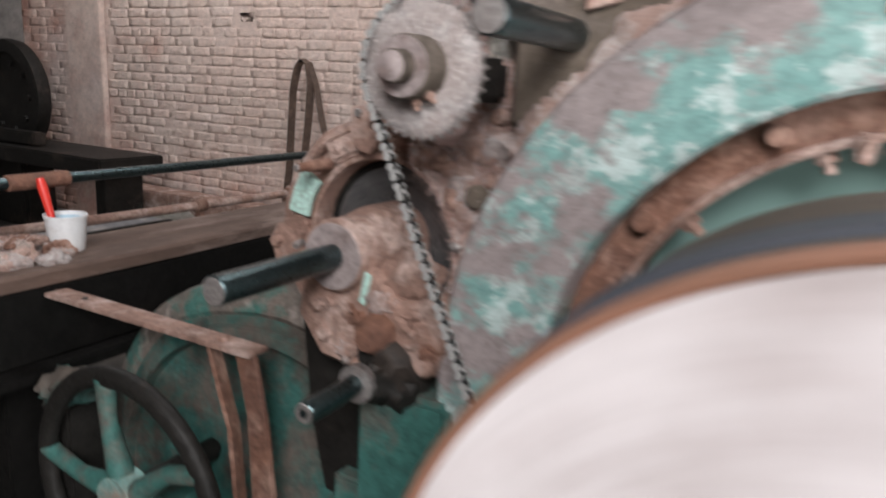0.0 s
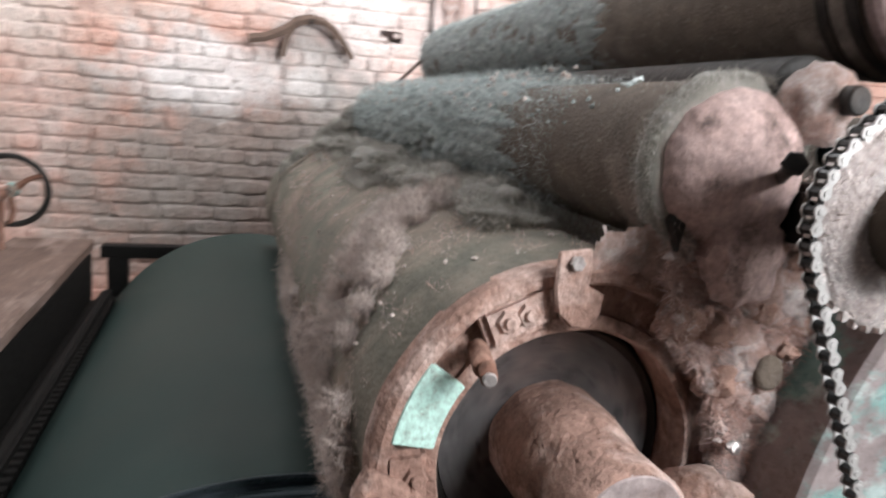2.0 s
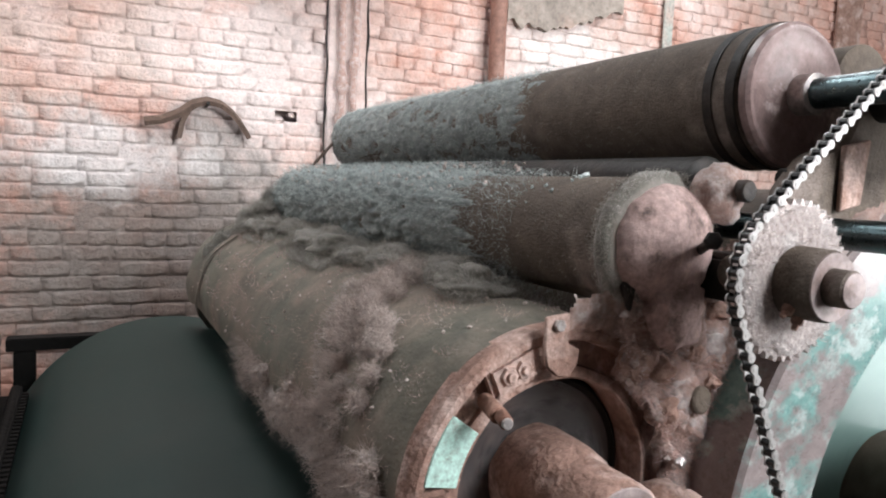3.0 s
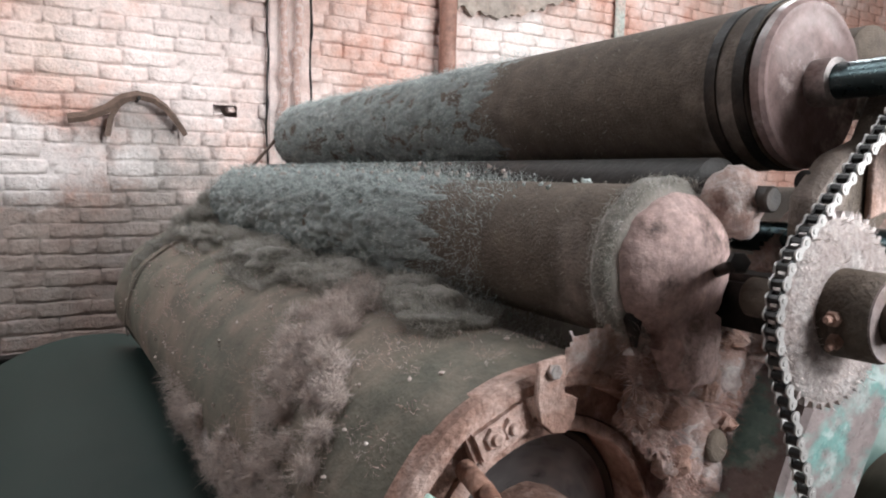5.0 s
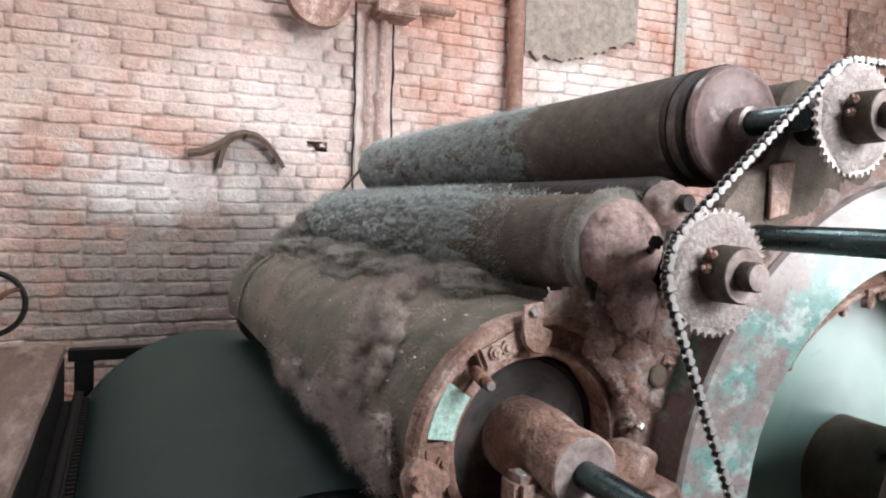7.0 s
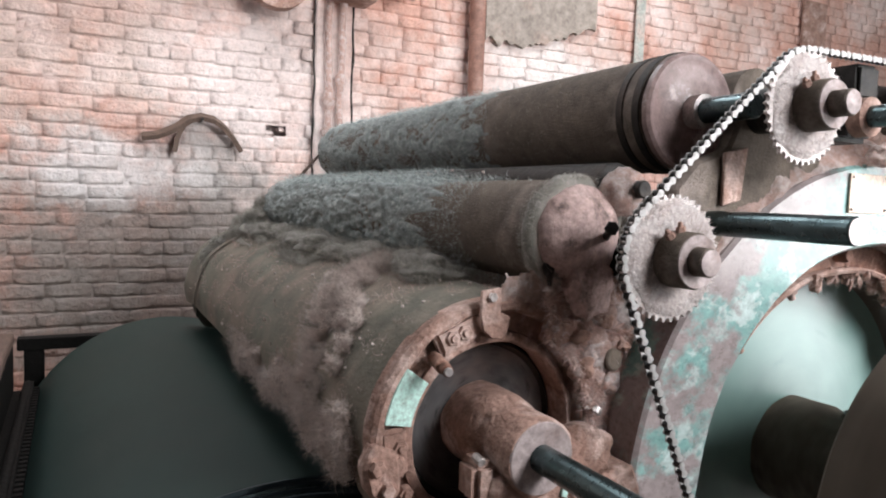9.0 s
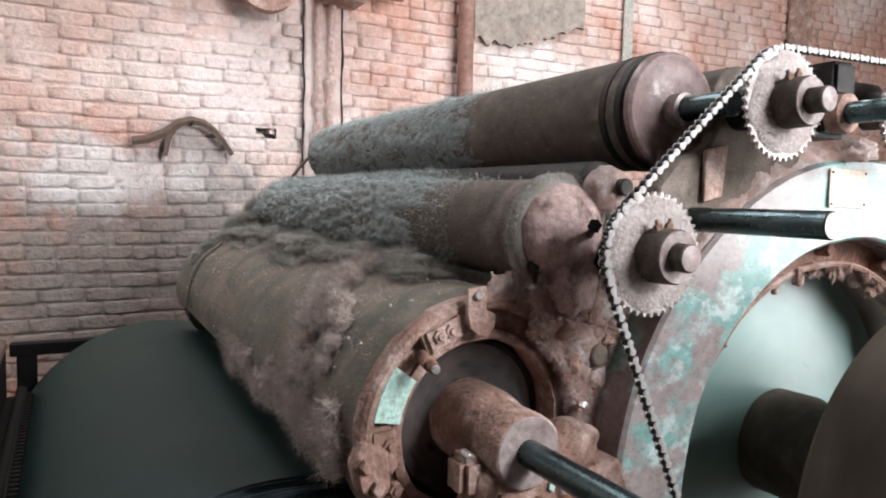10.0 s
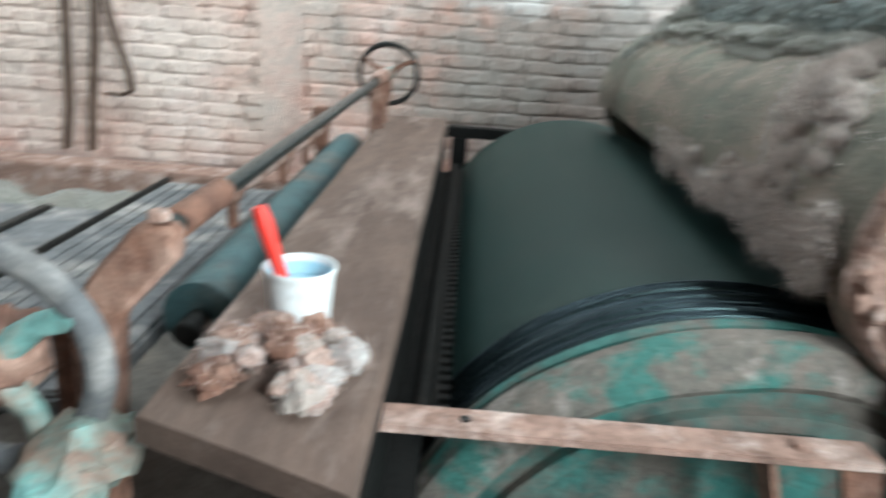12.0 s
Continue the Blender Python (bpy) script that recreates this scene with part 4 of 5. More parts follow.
def build_stub():
    t = thing("stub_shaft", "short dark steel stub shaft in a greasy collar", "shaft", (0.132, 0, 0.845))
    part("collar", lathe([(0.014, -0.15), (0.027, -0.152), (0.027, -0.166), (0.014, -0.168)], 28, True), M_BRIGHT, t)
    part("shaft", rod((0, -0.02, 0), (0, -0.272, 0), 0.0145, 22), M_STEEL, t)
    part("shaft_end", lathe([(0.006, -0.273), (0.0125, -0.2735), (0.013, -0.271)], 20), M_BRIGHT, t)
    part("housing", blob((0.02, -0.10, 0.0), (0.055, 0.055, 0.052), 3.3, 0.35), M_DARKIRON, t)
    part("web", box(-0.03, 0.12, -0.12, -0.03, -0.5, -0.02, 0.01), M_TURQDK, t)
    return t


build_stub()

# ---- sprockets and chain ----
CY = -0.170
S_LO, S_HI, S_TH = (0.219, 1.265), (0.464, 1.482), (0.790, 1.488)
RS = 0.0815
TEETH = 40
PITCH = 2 * math.pi * RS / TEETH


def build_sprocket(at, hub_len, seed):
    t = thing("chain_sprocket", "lint-dusted steel chain sprocket on a stub shaft", "sprocket", (at[0], CY, at[1]), "chain sprockets")
    teeth = TEETH
    pts = []
    for k in range(teeth):
        for f, r in ((-0.5, RS - 0.0036), (-0.26, RS - 0.0028), (-0.09, RS + 0.0022), (0.09, RS + 0.0022), (0.26, RS - 0.0028)):
            a = 2 * math.pi * (k + f) / teeth
            pts.append((r * math.cos(a), r * math.sin(a)))
    part("toothed_disc", outline(pts, -0.003, 0.003, 0), M_BRIGHT, t, "pale toothed disc")
    part("lint_felt", lathe([(0.075, -0.0032), (0.073, -0.0060), (0.050, -0.0085), (0.03, -0.006)], 48, wobble=0.010, seed=seed), M_LINTWHITE, t, "pale lint felted on the disc")
    part("hub", lathe([(0.012, -0.003), (0.037, -0.004), (0.036, -0.042), (0.034, -0.046), (0.012, -0.046)], 40, True), M_ROLLER, t, "brown cast hub")
    part("hub_face", lathe([(0.019, -0.0465), (0.0335, -0.0475), (0.0345, -0.0445)], 36), M_CAPPALE, t)
    part("shaft", rod((0, 0.08, 0), (0, -hub_len, 0), 0.0185, 24), M_ROLLER, t)
    part("shaft_end", lathe([(0, -hub_len - 0.003), (0.008, -hub_len - 0.0025), (0.0165, -hub_len), (0.017, -hub_len + 0.003)], 24), M_CAPPALE, t, "worn shaft end")
    for da in (0.0, 0.5):
        a = radians(115) + da
        b = hexbolt((0.031 * math.cos(a), -0.022, 0.031 * math.sin(a)), (math.cos(a), 0, math.sin(a)), 0.0065, 0.012, 0.006)
        part("set_screw", b, M_DUSTY, t)

    def place(rng):
        a, r = rng.uniform(0, 6.283), rng.uniform(0.034, 0.078)
        return (r * math.cos(a), -0.005, r * math.sin(a)), (math.cos(a) * 0.5, -1, math.sin(a) * 0.5)
    fibres(place, 1000, int(seed * 10), M_LINTWHITE, t, 0.009, 0.0004)
    return t


sprockets = [build_sprocket(S_LO, 0.068, 1.3), build_sprocket(S_HI, 0.074, 4.6), build_sprocket(S_TH, 0.074, 7.9)]


def chain_path():
    """Points of the chain's way: up from below, round the two sprockets, off level to the right."""
    pts = []
    start = Vector((0.52, 0.40))
    c1, c2, c3 = Vector(S_LO), Vector(S_HI), Vector(S_TH)

    def touch(p, c, side):
        d = c - p
        a = math.atan2(d.y, d.x)
        b = math.asin(RS / d.length)
        length = math.sqrt(d.length ** 2 - RS ** 2)
        return p + Vector((math.cos(a + side * b), math.sin(a + side * b))) * length
    p1 = touch(start, c1, 1)
    d = (c2 - c1)
    nrm = Vector((-d.y, d.x)).normalized()
    p2, p3 = c1 + nrm * RS, c2 + nrm * RS
    d3 = (c3 - c2)
    n3 = Vector((-d3.y, d3.x)).normalized()
    p4 = c2 + n3 * RS

    def arc(c, a, b):
        a0, a1 = math.atan2(a.y - c.y, a.x - c.x), math.atan2(b.y - c.y, b.x - c.x)
        if a0 < a1:
            a0 += 2 * math.pi
        return [c + Vector((math.cos(a0 + (a1 - a0) * k / 24), math.sin(a0 + (a1 - a0) * k / 24))) * RS for k in range(25)]
    pts = [start] + arc(c1, p1, p2) + arc(c2, p3, p4) + [c3 + n3 * RS, c3 + n3 * RS + d3.normalized() * 0.55]
    run = [0.0]
    for a, b in zip(pts, pts[1:]):
        run.append(run[-1] + (b - a).length)
    return pts, run


WAY, RUN = chain_path()


def along(s):
    s = min(max(s, 0), RUN[-1] - 1e-6)
    k = int(np.searchsorted(RUN, s, side="right")) - 1
    k = min(k, len(WAY) - 2)
    f = (s - RUN[k]) / max(RUN[k + 1] - RUN[k], 1e-9)
    return WAY[k].lerp(WAY[k + 1], f)


def link_pose(s):
    a, b = along(s), along(s + PITCH)
    m = (a + b) / 2
    return pose(m.x, CY, m.y, 0, -math.degrees(math.atan2(b.y - a.y, b.x - a.x)), 0)


def link_mesh(gap, thick, mat, h):
    bm = bmesh.new()
    for s in (-1, 1):
        pts = []
        for k in range(9):
            a = math.pi / 2 + math.pi * k / 8
            pts.append((-PITCH / 2 + h * math.cos(a), h * math.sin(a)))
        pts.append((0, -h * 0.45))
        for k in range(9):
            a = -math.pi / 2 + math.pi * k / 8
            pts.append((PITCH / 2 + h * math.cos(a), h * math.sin(a)))
        pts.append((0, h * 0.45))
        y = s * gap
        sub = outline(pts, y - thick / 2, y + thick / 2, 0)
        me = bpy.data.meshes.new("tmp")
        sub.to_mesh(me)
        sub.free()
        bm.from_mesh(me)
        bpy.data.meshes.remove(me)
    for s in (-1, 1):
        rod((s * PITCH / 2, -gap - 0.0015, 0), (s * PITCH / 2, gap + 0.0015, 0), 0.0026 if gap > 0.0045 else 0.0040, 8, bm)
    finish(bm, 30)
    me = bpy.data.meshes.new("link")
    bm.to_mesh(me)
    bm.free()
    me.materials.append(mat)
    return me


CHAIN_SPEED = RS * radians(20.0)
chain = thing("drive_chain", "oily steel roller chain running over the sprockets", "chain")
OUTER, INNER = link_mesh(0.0060, 0.0016, M_CHAIN, 0.0050), link_mesh(0.0042, 0.0016, M_CHAINDARK, 0.0042)
LINKS = []
for k in range(int((RUN[-1] - 0.40) / PITCH)):
    ob = new("link", OUTER if k % 2 else INNER)
    ob.parent = chain
    ob.matrix_basis = link_pose(k * PITCH)
    LINKS.append(ob)

# ---- shafts, arms and brackets over the arch ----


def build_guide_rod():
    t = thing("guide_rod", "dark polished steel rod held in a hooked clamp", "shaft", (0.372, 0.062, 1.310))
    part("rod", rod((0, 0.0, 0), (0, -0.381, 0), 0.0185, 28, bevel=0.08), M_STEEL, t)
    part("rod_end", lathe([(0, -0.3825), (0.0165, -0.382), (0.0175, -0.379)], 24), M_BRIGHT, t, "bright cut end")
    part("clamp_ring", lathe([(0.0185, -0.125), (0.030, -0.127), (0.031, -0.150), (0.0185, -0.152)], 32, True), M_DUSTY, t)
    hook = tube([(0.012, -0.14, 0.025), (0.022, -0.14, 0.040), (0.018, -0.14, 0.060), (0.002, -0.14, 0.066), (-0.008, -0.14, 0.066)], [0.012, 0.012, 0.012, 0.011, 0.009], 12)
    part("hook", hook, M_BRIGHT, t, "grey curved hook arm")
    part("hook_bolt", hexbolt((0.006, -0.14, 0.074), (0.1, 0, 1), 0.008, 0.012), M_DUSTY, t)
    part("dark_clamp", rod((-0.050, -0.13, 0.062), (-0.008, -0.14, 0.064), 0.013, 16), M_DARKIRON, t)
    return t


build_guide_rod()


def build_arm():
    t = thing("cast_bracket", "dark greasy cast arm carrying the roller bearings", "bracket")
    part("arm", outline([(0.30, 1.20), (0.40, 1.22), (0.47, 1.32), (0.62, 1.40), (0.62, 1.52), (0.52, 1.54), (0.44, 1.50), (0.40, 1.42), (0.34, 1.40), (0.30, 1.36)], -0.095, -0.066, 0.006), M_ROLLER, t)
    part("pale_plate", outline([(0.385, 1.335), (0.425, 1.345), (0.435, 1.425), (0.385, 1.415)], -0.104, -0.097, 0.002), M_DUSTY, t, "pale dusty plate")
    part("boss", rod((0.464, -0.066, 1.482), (0.464, -0.13, 1.482), 0.034, 28), M_DARKIRON, t)
    part("dust_ledge", lumpy_ledge(), M_LINTPINK, t, "ledge of pinkish lint")
    return t


def lumpy_ledge():
    bm = bmesh.new()
    rows = []
    for i in range(61):
        a = radians(85 + 62 * i / 60)
        row = []
        for j, (dr, y) in enumerate(((-0.01, -0.10), (0.012, -0.10), (0.03, -0.085), (0.045, -0.05), (0.05, 0.0))):
            k = noise.fractal((a * 14, j * 0.7, 3.3), 0.7, 2.1, 5)
            r = 0.548 + dr + 0.016 * k * (j > 0)
            row.append(bm.verts.new((AX + r * math.cos(a), y - 0.008 * k, AZ + r * math.sin(a))))
        rows.append(row)
    for a, b in zip(rows, rows[1:]):
        for j in range(4):
            bm.faces.new((a[j], b[j], b[j + 1], a[j + 1]))
    return bm


build_arm()


def build_side_shaft():
    t = thing("side_shaft", "dark steel shaft with collar beside the upper sprocket", "shaft", (0.600, 0, 1.478))
    part("shaft", rod((0, 0, 0), (0, -0.34, 0), 0.017, 22), M_STEEL, t)
    part("collar", lathe([(0.017, -0.16), (0.030, -0.162), (0.030, -0.185), (0.017, -0.187)], 28, True), M_DUSTY, t)
    part("block", box(-0.03, 0.06, -0.15, -0.05, -0.035, 0.025, 0.008), M_DARKIRON, t)
    part("upper_block", box(0.0, 0.055, -0.16, -0.06, 0.030, 0.085, 0.006), M_DARKIRON, t)
    part("upper_shaft", rod((0.02, -0.10, 0.055), (0.2, -0.10, 0.055), 0.017, 18), M_DARKIRON, t)
    part("grease_cup", blob((0.06, -0.17, -0.055), (0.03, 0.02, 0.018), 5.5, 0.4), M_LINTPINK, t)
    return t


build_side_shaft()

# ---- plank, tub and handwheels on the feed side ----


def build_plank():
    bm = bmesh.new()
    n_y = 40
    rows = []
    for i in range(n_y + 1):
        y = -0.20 + 1.95 * i / n_y
        w = 0.004 * noise.noise((y * 3, 0, 0))
        skew = 0.085 * (1 - i / n_y) ** 6
        rows.append([bm.verts.new(p) for p in ((-0.858 + w, y, 0.852), (-0.854 + w, y, 0.858 + w * 0.4), (-0.75, y - skew * 0.5, 0.859 + w * 0.3), (-0.646 + w, y - skew, 0.858 + w * 0.4), (-0.640 + w, y - skew, 0.852), (-0.640 + w, y - skew, 0.828), (-0.858 + w, y, 0.828))])
    for a, b in zip(rows, rows[1:]):
        for j in range(7):
            bm.faces.new((a[j], b[j], b[(j + 1) % 7], a[(j + 1) % 7]))
    bm.faces.new(rows[0])
    bm.faces.new(rows[-1][::-1])
    return tagged(part("plank", bm, M_WOOD), "dusty worn wooden plank laid along the machine", "plank")


build_plank()
beam = thing("side_beam", "dark iron channel beam under the plank", "beam")
part("web", box(-0.70, -0.64, -0.30, 1.72, 0.68, 0.826, 0.004), M_BLACK, beam)
part("lower_flange", box(-0.76, -0.60, -0.30, 1.72, 0.655, 0.678, 0.003), M_BLACK, beam)
for y in (-0.15, 1.55):
    part("leg", box(-0.75, -0.66, y - 0.05, y + 0.05, 0, 0.654, 0.004), M_BLACK, beam)
cross = thing("cross_beam", "black iron cross beam at the machine's far end", "beam")
part("bar", box(-0.64, 0.0, 1.86, 1.92, 0.775, 0.815, 0.003), M_BLACK, cross)
part("leg", box(-0.62, -0.56, 1.86, 1.92, 0, 0.774, 0.003), M_BLACK, cross)
sill = thing("low_beam", "dusty low wooden beam behind the doffer", "beam")
part("bar", box(-0.66, -0.20, 1.50, 1.62, 0.58, 0.64, 0.004), M_WOOD, sill)
part("leg", box(-0.60, -0.54, 1.52, 1.60, 0, 0.579, 0.003), M_BLACK, sill)


def build_comb():
    t = thing("doffer_comb", "dark doffer comb bar with a row of teeth", "comb")
    part("bar", rod((-0.605, 0.09, 0.70), (-0.600, 1.70, 0.70), 0.014, 14), M_BLACK, t, "dark comb bar")
    saw = bmesh.new()
    for k in range(56):
        y = 0.11 + k * 0.028
        box(-0.586, -0.566, y, y + 0.014, 0.62, 0.70, 0, bm=saw)
    box(-0.590, -0.584, 0.09, 1.7, 0.60, 0.71, 0, bm=saw)
    part("teeth", saw, M_BLACK, t)
    for y in (0.11, 1.66):
        part("leg", box(-0.62, -0.59, y - 0.02, y + 0.02, 0, 0.69, 0.002), M_BLACK, t)
    return t


build_comb()


def build_tub():
    t = thing("paint_tub", "small white plastic paint tub standing on the plank", "tub", (-0.754, 0.010, 0.859))
    t.scale = (1.09, 1.09, 1.09)
    part("tub_wall", lathe([(0.0, 0.0), (0.030, 0.0), (0.032, 0.003), (0.0375, 0.066), (0.0395, 0.067), (0.0395, 0.072), (0.037, 0.072), (0.036, 0.066), (0.031, 0.01), (0, 0.01)], 40), M_CUP, t).rotation_euler = (radians(90), 0, 0)
    part("paint", lathe([(0.0, 0.050), (0.0335, 0.050), (0.0355, 0.064)], 40), M_CUPIN, t, "pale blue paint left inside").rotation_euler = (radians(90), 0, 0)
    return t


def build_brush():
    t = thing("paint_brush", "red-handled brush standing in the white tub", "brush", (-0.754, 0.010, 0.862))
    pts = [(-0.006, -0.018, 0.02), (-0.014, -0.020, 0.06), (-0.024, -0.022, 0.095), (-0.034, -0.024, 0.130), (-0.040, -0.025, 0.150)]
    bm = tube(pts, [0.006, 0.007, 0.0085, 0.0105, 0.008], 12)
    part("handle", bm, M_RED, t, "bright red plastic handle")
    part("bristles", rod((-0.004, -0.017, 0.012), (-0.008, -0.018, 0.03), 0.009, 12), M_CUPIN, t)
    return t


build_tub()
build_brush()
def build_waste():
    t = thing("lint_heap", "heap of dirty pink, grey and white cotton waste on the plank", "lint")
    r = random.Random(41)
    mats = (M_LINTPINK, M_DUSTY, M_RUST, M_LINTPUFF, M_DUSTY, M_LINTPINK, M_LINTBROWN, M_LINTWHITE)
    specs = []
    for k in range(30):
        u, v = r.uniform(-1, 1), r.uniform(-1, 1)
        w = r.uniform(0.010, 0.024)
        z = 0.866 + 0.030 * max(0.0, 1 - u * u - v * v) * r.uniform(0.4, 1.1)
        c = (-0.755 + 0.075 * u, -0.085 + 0.075 * v, z)
        specs.append((c, w))
        part("clump", blob(c, (w * r.uniform(0.8, 1.5), w * r.uniform(0.8, 1.5), w * r.uniform(0.5, 0.9)), k + 13.0, 0.6, 3, 1.6, 0.8), mats[k % 8], t)

    def place(rng):
        c, w = rng.choice(specs)
        v = Vector((rng.gauss(0, 1), rng.gauss(0, 1), rng.gauss(0, 1))).normalized() * w
        return (c[0] + v.x * 1.1, c[1] + v.y * 1.1, max(c[2] + v.z * 0.8, 0.861)), v
    fibres(place, 2200, 39, M_LINTPINK, t, 0.013)
    return t


build_waste()


def build_handwheel(name, label, at, r, rim, mat, spokes=4):
    t = thing(name, label, "handwheel", at)
    prof = [(r + rim * math.cos(a), 0.85 * rim * math.sin(a)) for a in (2 * math.pi * k / 12 for k in range(12))]
    part("wheel_rim", lathe(prof, 56, True), mat, t)
    part("wheel_hub", lathe([(0.0, -0.025), (r * 0.2, -0.024), (r * 0.22, 0.02), (0, 0.022)], 24), M_GREENPAINT, t)
    for k in range(spokes):
        a = 2 * math.pi * k / spokes + 0.5
        mid = (r * 0.6 * math.cos(a + 0.12), 0.004, r * 0.6 * math.sin(a + 0.12))
        part("wheel_spoke", tube([(r * 0.18 * math.cos(a), 0, r * 0.18 * math.sin(a)), mid, (r * math.cos(a), 0, r * math.sin(a))], [rim * 1.2, rim * 0.8, rim * 0.9], 10), {"low_handwheel": M_TURQDK, "far_handwheel": M_RUST}.get(name, M_GREENPAINT), t)
    return t


build_handwheel("feed_handwheel", "grey iron handwheel at the near end of the feed rod", (-1.030, -0.15, 0.874), 0.116, 0.016, M_APRON)
build_handwheel("far_handwheel", "small dark iron handwheel at the far end of the feed rod", (-0.846, 1.70, 1.003), 0.098, 0.009, M_DARKIRON, 3)
build_handwheel("low_handwheel", "black iron handwheel with green curved spokes", (-0.315, -0.20, 0.535), 0.213, 0.019, M_DARKIRON, 5)
post = thing("wheel_post", "iron post carrying the low handwheel", "post", (-0.315, -0.2, 0))
part("column", box(-0.05, 0.05, 0.06, 0.14, 0, 0.50, 0.008), M_TURQDK, post)
part("spindle", rod((0, -0.02, 0.535), (0, 0.20, 0.535), 0.022, 20), M_DARKIRON, post)
part("cap", blob((-0.22, 0.05, 0.66), (0.05, 0.05, 0.035), 2.8, 0.4), M_TURQDK, post)
part("cap_post", box(-0.26, -0.18, 0.02, 0.09, 0, 0.64, 0.006), M_DARKIRON, post)
post2 = thing("rod_stand", "rusty cast stand at the near end of the feed rod", "bracket", (-0.90, -0.10, 0))
part("column", outline([(-0.075, 0.0), (-0.02, 0.0), (-0.035, 0.70), (-0.020, 0.90), (0.045, 0.972), (0.045, 1.006), (0.005, 1.008), (-0.045, 0.950), (-0.075, 0.90), (-0.072, 0.72)], 0.0, 0.035, 0.006), M_RUST, post2)
part("cap_bolt", hexbolt((0.024, 0.018, 1.010), (0, 0, 1), 0.012, 0.010), M_DUSTY, post2)
part("hub_block", blob((-0.125, -0.03, 0.872), (0.045, 0.05, 0.045), 7.7, 0.3), M_RUST, post2)
part("green_foot", blob((-0.03, -0.07, 0.79), (0.05, 0.07, 0.03), 4.7, 0.45), M_GREENPAINT, post2)


def build_feed_rod():
    t = thing("feed_rod", "long polished steel feed rod on rusty stands", "shaft")
    part("rod", rod((-0.876, -0.06, 0.993), (-0.850, 1.69, 1.003), 0.0125, 18), M_STEEL, t)
    part("sleeve", rod((-0.8765, -0.04, 0.993), (-0.874, 0.10, 0.994), 0.018, 18), M_RUST, t)
    part("far_sleeve", rod((-0.853, 1.44, 1.002), (-0.851, 1.62, 1.003), 0.020, 18), M_RUST, t)
    for y in (1.46, 1.58):
        part("stand", box(-0.872, -0.832, y - 0.015, y + 0.015, 0.60, 0.995, 0.006), M_RUST, t)
    part("dusty_top", box(-0.867, -0.837, 1.40, 1.66, 1.017, 1.024, 0.003), M_DUSTY, t)
    return t


def build_guard_pipe():
    t = thing("guard_pipe", "dusty rust-brown pipe on clips over the feed apron", "pipe")
    part("pipe", rod((-1.038, -0.02, 0.852), (-1.034, 1.52, 0.832), 0.0135, 16), M_DUSTY, t)
    for y in (0.63, 1.04, 1.30):
        z = 0.852 - 0.013 * y
        part("pipe_clip", rod((-1.037, y - 0.020, z), (-1.037, y + 0.020, z), 0.021, 16), M_RUST, t)
        part("clip_tail", box(-1.047, -1.027, y - 0.014, y + 0.014, z - 0.075, z - 0.012, 0.005), M_RUST, t)
        part("clip_stud", hexbolt((-1.037, y, z + 0.018), (0, 0, 1), 0.009, 0.008), M_DUSTY, t)
    part("end_block", box(-1.060, -1.010, 1.48, 1.53, 0.78, 0.905, 0.006), M_RUST, t)
    part("end_leg", box(-1.050, -1.020, 1.49, 1.52, 0.0, 0.781, 0.003), M_RUST, t)
    part("near_leg", box(-1.050, -1.024, -0.01, 0.02, 0.0, 0.845, 0.003), M_RUST, t)
    return t


build_feed_rod()
build_guard_pipe()
build_plain_roller("feed_roller", "blue-green feed roller below the rod", -0.965, 0.745, 0.060, 0.24, 1.62, M_BLUEROLL)
feed = thing("feed_table", "grey dusty feed apron table", "table")
part("apron", box(-1.418, -1.06, 0.06, 1.20, 0.665, 0.70, 0.006), M_APRON, feed)
for k in range(11):
    x = -1.402 + 0.031 * k
    part("apron_slat", box(x, x + 0.026, 0.07, 1.19, 0.7005, 0.7045, 0.0015, segs=1), M_APRON, feed)
part("side_rail", box(-1.434, -1.420, 0.02, 1.24, 0.62, 0.708, 0.003), M_DARKIRON, feed)
part("side_shelf", box(-1.95, -1.452, -0.05, 1.08, 0.60, 0.64, 0.005), M_APRON, feed, "dusty grey side shelf")
part("shelf_rail", box(-1.70, -1.675, -0.05, 1.06, 0.6405, 0.652, 0.002), M_DARKIRON, feed)
for x in (-1.90, -1.09):
    for y in (0.12, 1.02):
        part("leg", box(x - 0.025, x + 0.025, y - 0.025, y + 0.025, 0, 0.60 if x < -1.5 else 0.664, 0.003), M_DARKIRON, feed)

# ---- against the far wall ----


def strap_loop():
    t = thing("hanging_belt", "old brown drive belt hung in a loop on the wall", "belt", (-2.44, 2.82, 0))
    left = [(-0.185, 0, 0.40), (-0.15, 0, 0.62), (-0.135, 0, 0.9), (-0.12, 0, 1.15), (-0.085, 0, 1.30), (-0.04, 0, 1.355), (0.005, 0, 1.33), (0.03, 0, 1.22), (0.01, 0, 0.95), (-0.03, 0, 0.62), (-0.05, 0, 0.40)]
    part("loop", strip(left, 0.05, 0.010, wide=(0.5, 1, 0)), M_STRAP, t)
    right = [(0.0, 0.015, 1.34), (0.06, 0.015, 1.20), (0.11, 0.015, 0.98), (0.165, 0.015, 0.80), (0.17, 0.015, 0.72), (0.12, 0.015, 0.69), (0.05, 0.015, 0.70)]
    part("loose_end", strip(right, 0.04, 0.009, wide=(0.6, 1, 0)), M_STRAP, t)
    part("nail", rod((-0.03, 0.04, 1.335), (-0.03, -0.05, 1.345), 0.008, 8), M_DARKIRON, t)
    return t


strap_loop()


